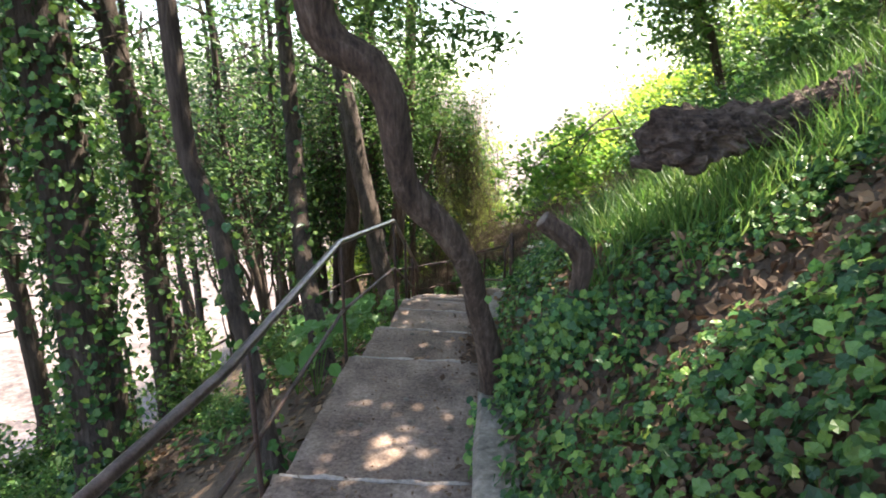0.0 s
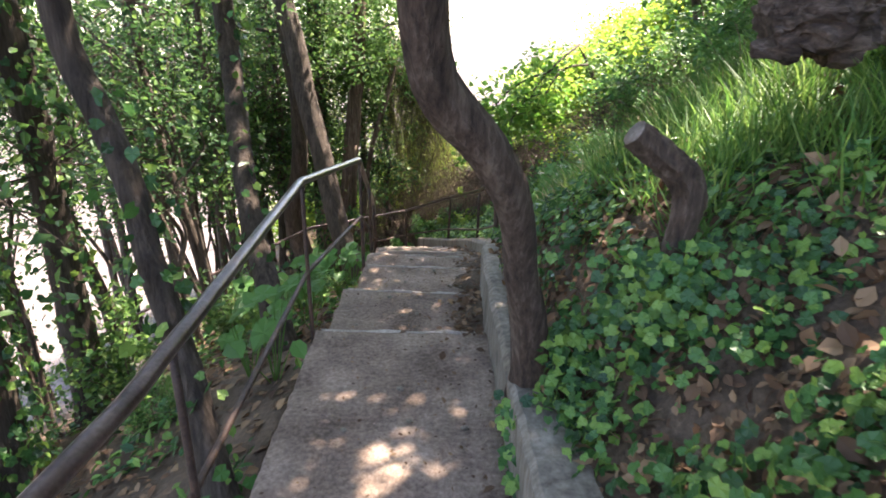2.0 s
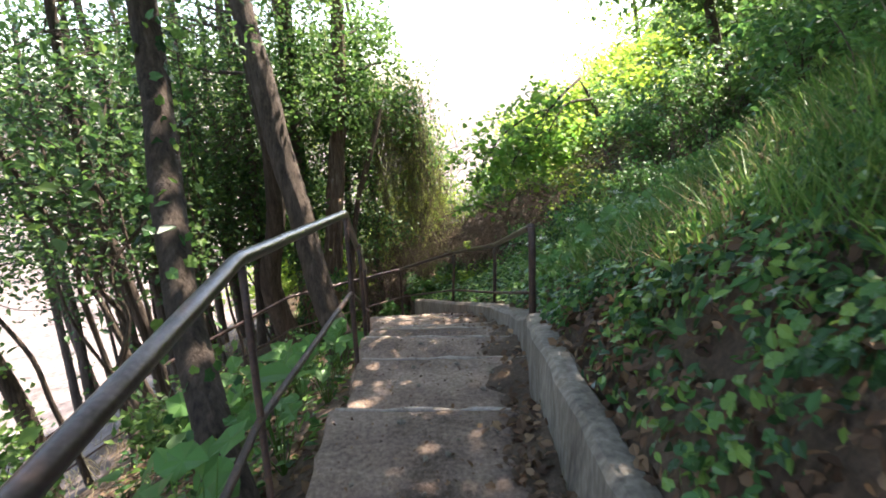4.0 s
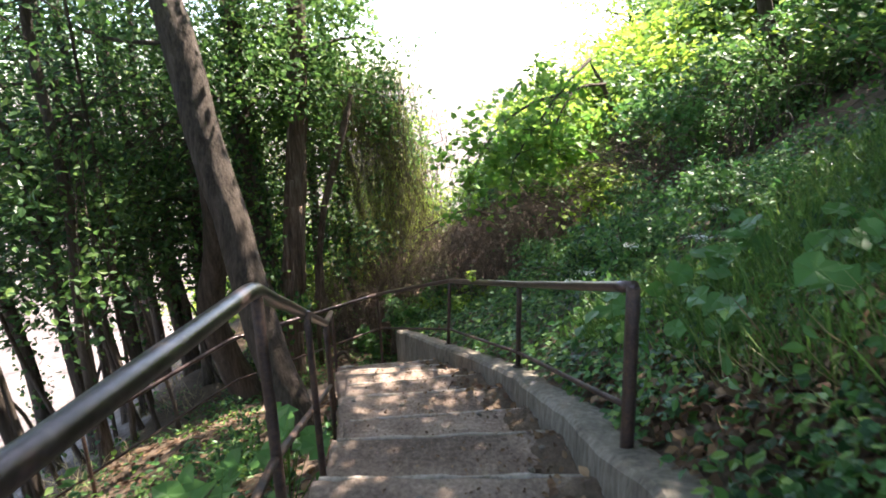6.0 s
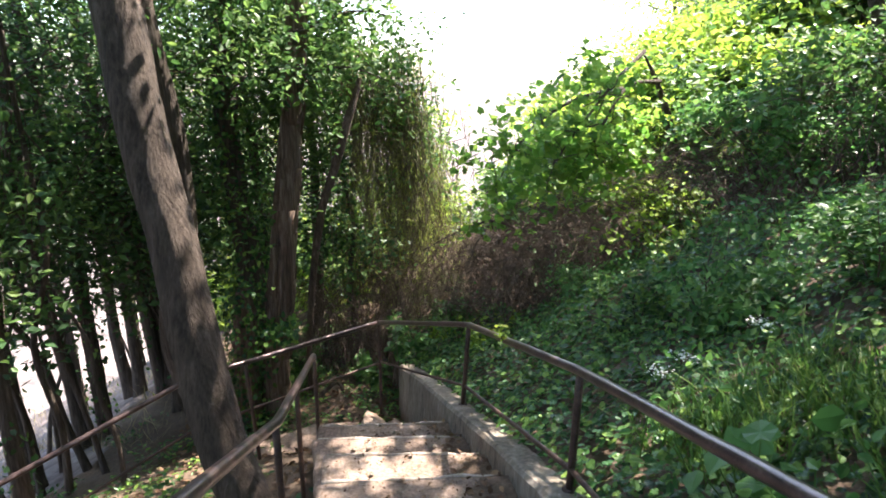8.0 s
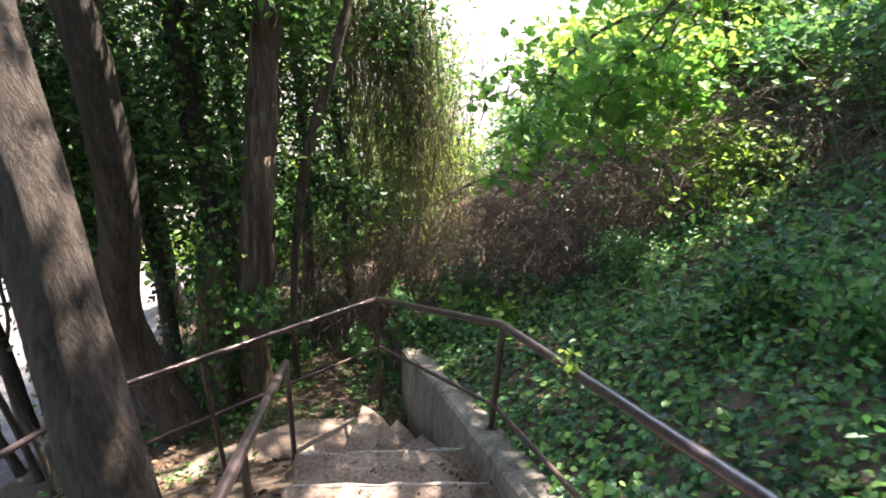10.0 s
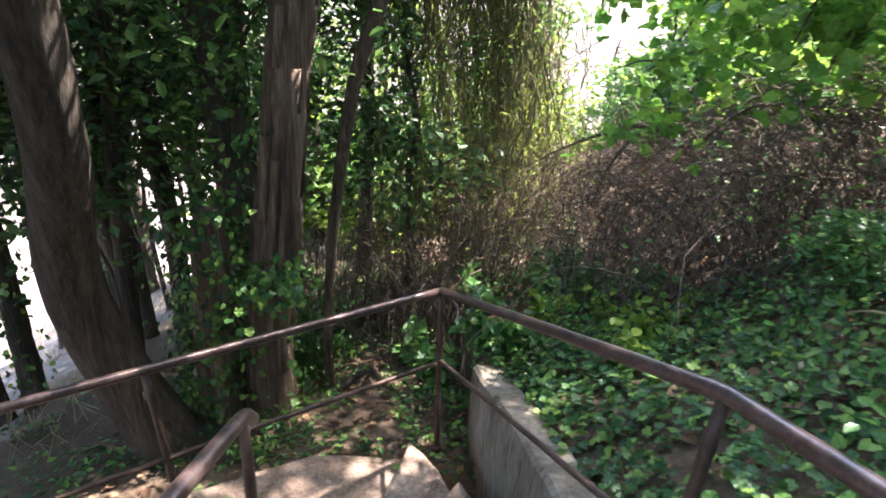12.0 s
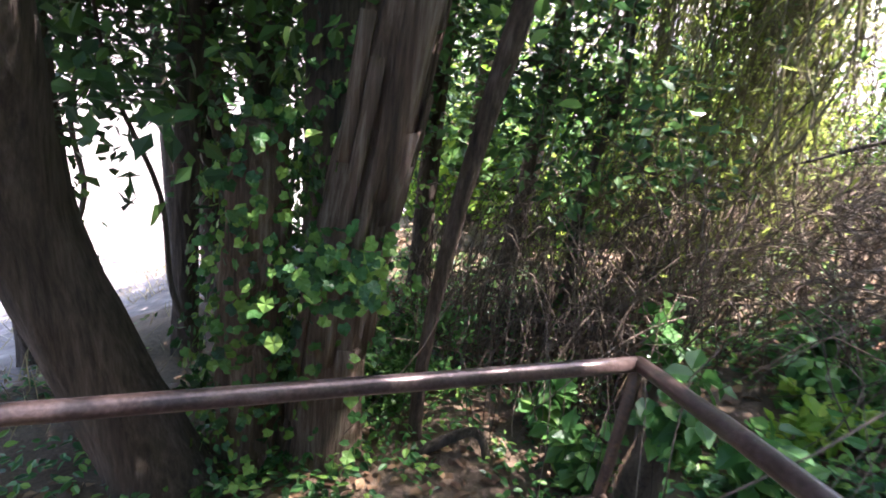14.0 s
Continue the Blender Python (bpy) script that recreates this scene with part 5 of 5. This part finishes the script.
# ---- brambles: dead tangled canes ----
def thicket(label, cx, cy, rx, ry, h, n, seed, leafy=0):
    g = np.random.default_rng(seed)
    base = (cx, cy, gz(cx, cy, 0))
    ob = thing("bramble_thicket", base, label, "brambles", "dead brambles")
    tubes = []
    for _ in range(n):
        x, y = cx + g.uniform(-rx, rx), cy + g.uniform(-ry, ry)
        a, L = g.uniform(0, 2 * np.pi), g.uniform(0.5, 1.6)
        z = float(land(x, y))
        hh = h * g.uniform(0.3, 1.1)
        ln = []
        for t in np.linspace(0, 1, 6):
            ln.append((x + math.cos(a) * L * t + g.normal(0, 0.05), y + math.sin(a) * L * t + g.normal(0, 0.05), z + hh * (4 * t * (1 - t)) * 0.8 + hh * 0.4 * t * g.uniform(0.5, 1) + g.normal(0, 0.03), 0.004 * (1 - 0.5 * t)))
        if len(tubes) % 12 == 0:
            part("cane", local(tube(bezier_points(ln, 0.2) * np.array([1, 1, 1, 1.5]), 4), base, "cane"), M["twig"], ob)
        tubes.append(tube(bezier_points(ln, 0.2), 3))
    part("cane_tangle", local(join(tubes), base, "cane_tangle"), M["twig"], ob, kind="stuff")
    if leafy:
        p = np.column_stack([cx + g.uniform(-rx, rx, leafy), cy + g.uniform(-ry, ry, leafy), np.zeros(leafy)])
        p[:, 2] = land(p[:, 0], p[:, 1]) + g.uniform(0.1, h, leafy)
        part("leaf_mass", local(leaves(p, (0.04, 0.09), OVAL, None, 0.6, g), base, "leaves", False), M["shrub"], ob, kind="stuff")
    return ob


thicket("tangle of dead brown bramble canes under the vines", 0.0, 14.6, 1.6, 1.0, 1.1, 520, 51)
thicket("tangle of dead brown bramble canes on the bank", 2.6, 13.2, 1.4, 1.3, 0.65, 620, 52, 200)
thicket("dark brown dead brambles behind the ivy", 1.3, 12.9, 1.1, 0.9, 0.8, 520, 56, 60)
thicket("dense purple-brown dead brambles up the bank", 4.2, 12.5, 1.4, 1.1, 0.55, 560, 57, 160)
thicket("brown canes and bindweed at the foot of the bank", 3.6, 11.2, 1.0, 1.4, 0.8, 300, 53, 300)
thicket("dark dead canes behind the big trunk", -1.2, 13.8, 1.0, 0.8, 1.3, 360, 54)

# ---- leafy bough hanging into view from the bank ----
gb = np.random.default_rng(61)
hang = [(2.6, 13.9, 0.9, 0.03), (1.9, 13.7, 0.75, 0.024), (1.3, 13.5, 0.4, 0.017), (0.95, 13.4, -0.1, 0.01), (0.75, 13.3, -0.5, 0.005)]
ln = [(3.6, 14.2, gz(3.6, 14.2), 0.08), (3.5, 14.2, 0.2, 0.07), (3.2, 14.1, 0.9, 0.04), (2.9, 14.0, 1.35, 0.012)]
tree("bank_sapling", "young tree with large bright leaves hanging over the hollow", ln, "bark", (46, 1900, 0.34, 0.17, -0.1), [hang, [(3.2, 14.1, 1.0, 0.03), (2.4, 13.2, 0.9, 0.02), (1.85, 12.8, 0.1, 0.012), (1.6, 12.6, -0.35, 0.005)],
     [(2.9, 14.0, 1.4, 0.03), (2.2, 13.0, 1.0, 0.02), (1.6, 12.6, 0.35, 0.012), (1.3, 12.4, 0.0, 0.006)]], sides=9, seed=170, leaf=(0.075, 0.14), leaf_mat="fresh", shape=IVY, gap=False)

# fallen stick and bent root by the landing
stick = [(-1.55, 12.3, gz(-1.55, 12.3, 0)), (-1.3, 12.42, -2.75), (-1.2, 12.45, -2.95), (-1.15, 12.44, gz(-1.15, 12.44, 0))]
sb = (-1.55, 12.3, gz(-1.55, 12.3, 0))
rt = thing("bent_branch", sb, "dark bent dead branch on the ground", "branch")
part("wood", local(tube(bezier_points([(*q, 0.03 - 0.005 * k) for k, q in enumerate(stick)], 0.05), 9, 0.15, 4, 8), sb, "wood"), M["bark"], rt)

# ivy heaped round the foot of the bent tree
gc = np.random.default_rng(81)
at = (0.45, 2.45, float(land(0.45, 2.45)))
clump = thing("ivy_clump", at, "thick ivy heaped round the foot of the bent trunk", "ivy", kind="stuff")
pc = np.column_stack([gc.normal(0.33, 0.1, 900), gc.normal(2.47, 0.17, 900), np.zeros(900)])
pc[:, 2] = land(pc[:, 0], pc[:, 1]) * 0.4 + 0.6 * wall_z(pc[:, 1]) + gc.uniform(-0.05, 0.3, 900) * np.exp(-((pc[:, 1] - 2.5) / 0.25) ** 2)
pc = pc[pc[:, 0] > 0.17]
part("leaf_mass", local(leaves(pc, (0.03, 0.058), IVY, np.tile([-0.4, -0.5, 0.7], (len(pc), 1)), 0.4, gc), at, "leaf_mass", False), M["ivy"], clump, kind="stuff")

# ivy heaped against the cut stump
at = (0.62, 2.26, float(land(0.62, 2.26)))
clump = thing("ivy_clump", at, "ivy heaped against the foot of the sawn stump", "ivy", kind="stuff")
pc = np.column_stack([gc.normal(0.64, 0.11, 320), gc.normal(2.27, 0.06, 320), gc.uniform(0.72, 1.0, 320)])
part("leaf_mass", local(leaves(pc, (0.026, 0.05), IVY, np.tile([-0.3, -0.8, 0.5], (320, 1)), 0.4, gc), at, "leaf_mass", False), M["ivy"], clump, kind="stuff")
gk = np.random.default_rng(88)
tp = scatter(1900, 0.5, 1.4, 2.4, 3.6, 0.05, 89)
ob = new("grass_tuft", mesh_from("grass_tuft", *blades(at_land(tp), 0.16, 0.42, gk, 0.4)))
ob.data.materials.append(M["grass"])
tagged(ob, "tall green seeding grass below the rotten log", "grass", kind="stuff")

# strips of loose bark on the big trunk
big = bpy.data.objects["peeling_tree"]
trunk_line = bezier_points(bk)
for k in range(26):
    s0 = int(gc.integers(4, max(5, int(len(trunk_line) * 0.42))))
    n = int(gc.integers(4, 10))
    a = gc.uniform(-2.4, 0.9)
    w = gc.uniform(0.02, 0.045)
    q = trunk_line[s0:s0 + n]
    lift = np.linspace(0.0, gc.uniform(0.0, 0.035), len(q)) ** 1.0
    vv = []
    for row, up in zip(q, lift):
        for da, ex in ((-w / row[3], 0.008), (0, 0.02), (w / row[3], 0.006)):
            r = row[3] * 1.06 + ex + up
            vv.append((row[0] + math.cos(a + da) * r, row[1] + math.sin(a + da) * r, row[2]))
    m = len(q)
    ff = [(3 * i + j, 3 * i + j + 1, 3 * i + j + 4, 3 * i + j + 3) for i in range(m - 1) for j in range(2)]
    me = mesh_from("bark_strip", np.array(vv), ff, True)
    me.transform(Matrix.Translation(-big.location))
    strip = part("bark_strip", me, M["shaggy"], big)
    sol = strip.modifiers.new("solid", "SOLIDIFY")
    sol.thickness = 0.008

# ---- small plants and sticks by the rails ----
gt = np.random.default_rng(91)


def sprig(name, label, at, n_stem, reach, leaf, mat, lean=(0, 0, 1.0), shape=OVAL):
    """A few thin stems with leaves in pairs."""
    ob = thing(name, at, label, "plant")
    for k in range(n_stem):
        d = np.array(lean) + gt.normal(0, 0.4, 3)
        d = d / np.linalg.norm(d) * reach * gt.uniform(0.6, 1.1)
        ln = bezier_points([(0, 0, -0.02, 0.003), (*(d * 0.5 + gt.normal(0, 0.02, 3)), 0.0025), (*(d + np.array([0, 0, -0.03])), 0.0012)], 0.03)
        part("stem", mesh_from("stem", *tube(ln, 5), True), M["grass"], ob)
        q = ln[2:, :3].repeat(2, 0) + gt.normal(0, 0.02, (2 * (len(ln) - 2), 3))
        part("foliage", mesh_from("foliage", *leaves(q, leaf, shape, None, 0.5, gt, 0.5)), M[mat], ob, kind="stuff")
    return ob


sprig("vine_sprig", "fresh yellow-green shoot curled round the handrail", (0.24, 8.76, -0.5), 5, 0.11, (0.02, 0.042), "lime_lit", (-0.3, -0.4, 0.8))
for x, y in ((0.36, 11.3), (0.55, 11.7), (0.42, 12.2), (0.75, 12.0), (-0.1, 12.3), (0.15, 12.6)):
    sprig("young_shoot", "bright yellow-green young shoot behind the wall", (x, y, gz(x, y, 0.02)), 6, 0.34, (0.05, 0.1), "lime_lit")
for x, y in ((-0.45, 12.3), (-0.2, 12.0), (-0.75, 12.55), (0.05, 12.9), (0.4, 12.8), (0.75, 12.6), (-1.0, 12.9), (0.2, 13.4), (-0.5, 13.1)):
    sprig("broad_leaved_shoot", "low shoot with broad green leaves in the hollow", (x, y, gz(x, y, 0.02)), 5, 0.4, (0.08, 0.15), "shrub")
for k in range(5):
    x, y = 1.13 + gt.normal(0, 0.25), 7.58 + gt.normal(0, 0.4)
    b = (x, y, gz(x, y, 0.03))
    ob = thing("umbel_flower", b, "tall weed with flat heads of tiny white flowers", "flower", "white-flowered weeds")
    h = gt.uniform(0.4, 0.62)
    part("stem", mesh_from("stem", *tube(bezier_points([(0, 0, 0, 0.004), (0.02, 0.01, h * 0.5, 0.0035), (0.05, 0.0, h, 0.002)], 0.06), 5), True), M["grass"], ob)
    fp = np.column_stack([gt.normal(0.05, 0.032, 60), gt.normal(0, 0.032, 60), h + gt.normal(0.01, 0.006, 60)])
    part("flower_head", mesh_from("flower_head", *leaves(fp, (0.008, 0.016), OVAL, np.tile([0, 0, 1.0], (60, 1)), 0.3, gt)), M["flower"], ob, "flat white umbel", "stuff")
cane_at = (1.1, 11.2, gz(1.1, 11.2, 0.0))
cane = thing("arching_cane", cane_at, "pale dry cane arching out of the undergrowth", "cane")
part("wood", local(tube(bezier_points([(*cane_at, 0.006), (1.22, 10.98, -1.2, 0.006), (1.4, 10.6, -1.12, 0.005), (1.54, 10.3, -1.1, 0.004), (1.7, 10.0, -1.12, 0.002)], 0.06), 7, 0.1, 3), cane_at, "wood"), M["straw"], cane)
crook_at = (1.6, 14.4, gz(1.6, 14.4, 0.05))
crook = thing("bare_branch", crook_at, "dark bare branch arching across the hollow", "branch")
for pts_ in ([(*crook_at, 0.03), (1.35, 14.2, -1.25, 0.026), (0.85, 13.9, -0.98, 0.02), (0.3, 13.7, -1.1, 0.014), (-0.2, 13.6, -1.35, 0.007)],
             [(0.85, 13.9, -0.98, 0.016), (0.6, 13.8, -1.3, 0.011), (0.45, 13.7, -1.7, 0.006)], [(1.35, 14.2, -1.25, 0.018), (1.75, 13.9, -0.75, 0.012), (2.1, 13.7, -0.8, 0.006)]):
    part("limb", local(tube(bezier_points(pts_, 0.08), 8, 0.15, 6), crook_at, "limb"), M["bark"], crook)
gh = np.random.default_rng(94)
hy = gh.uniform(3.55, 4.55, 130)
hp = np.column_stack([right_x(hy) - 0.02 - np.abs(gh.normal(0, 0.09, 130)), hy, np.where(hy < 3.66, 0.0, -0.16) + 0.02 + gh.uniform(0, 0.02, 130)])
ob = new("leaf_pile", mesh_from("leaf_pile", *leaves(hp, (0.03, 0.075), OVAL, np.tile([0, 0, 1.0], (130, 1)), 0.3, gh)))
ob.data.materials.append(M["litter"])
tagged(ob, "brown dead leaves drifted against the wall", "leaf litter", kind="stuff")

# ---- single ivy leaves, nearest on the bank ----
ivy_bed = thing("ivy_plant", (0.55, 1.9, float(land(0.55, 1.9))), "trailing ivy with broad glossy leaves on the bank", "ivy")
leaf_meshes = []
for k in range(6):
    me = mesh_from("leaf", *leaves(np.zeros((1, 3)), (1, 1), IVY, np.array([[0, 0, 1.0]]), 0.12, np.random.default_rng(700 + k)))
    me.materials.append(M["ivy_one"])
    leaf_meshes.append(me)
g1 = np.random.default_rng(70)
spots1 = scatter(560, 0.0, 1.5, 0.7, 3.4, -0.1, 1)[:290]
p1, n1 = at_land(spots1), land_normal(spots1)
for k in range(len(p1)):
    ob = new("leaf", leaf_meshes[k % 6])
    ob.parent = ivy_bed
    nrm = Vector(n1[k] + g1.normal(0, 0.3, 3)).normalized()
    s = g1.uniform(0.035, 0.06)
    q = Vector((0, 0, 1)).rotation_difference(nrm).to_matrix().to_4x4()
    ob.matrix_basis = Matrix.Translation(Vector(p1[k]) + nrm * g1.uniform(0.04, 0.11) - ivy_bed.location) @ q @ pose(0, 0, 0, 0, 0, g1.uniform(0, 360)) @ Matrix.Scale(s, 4)
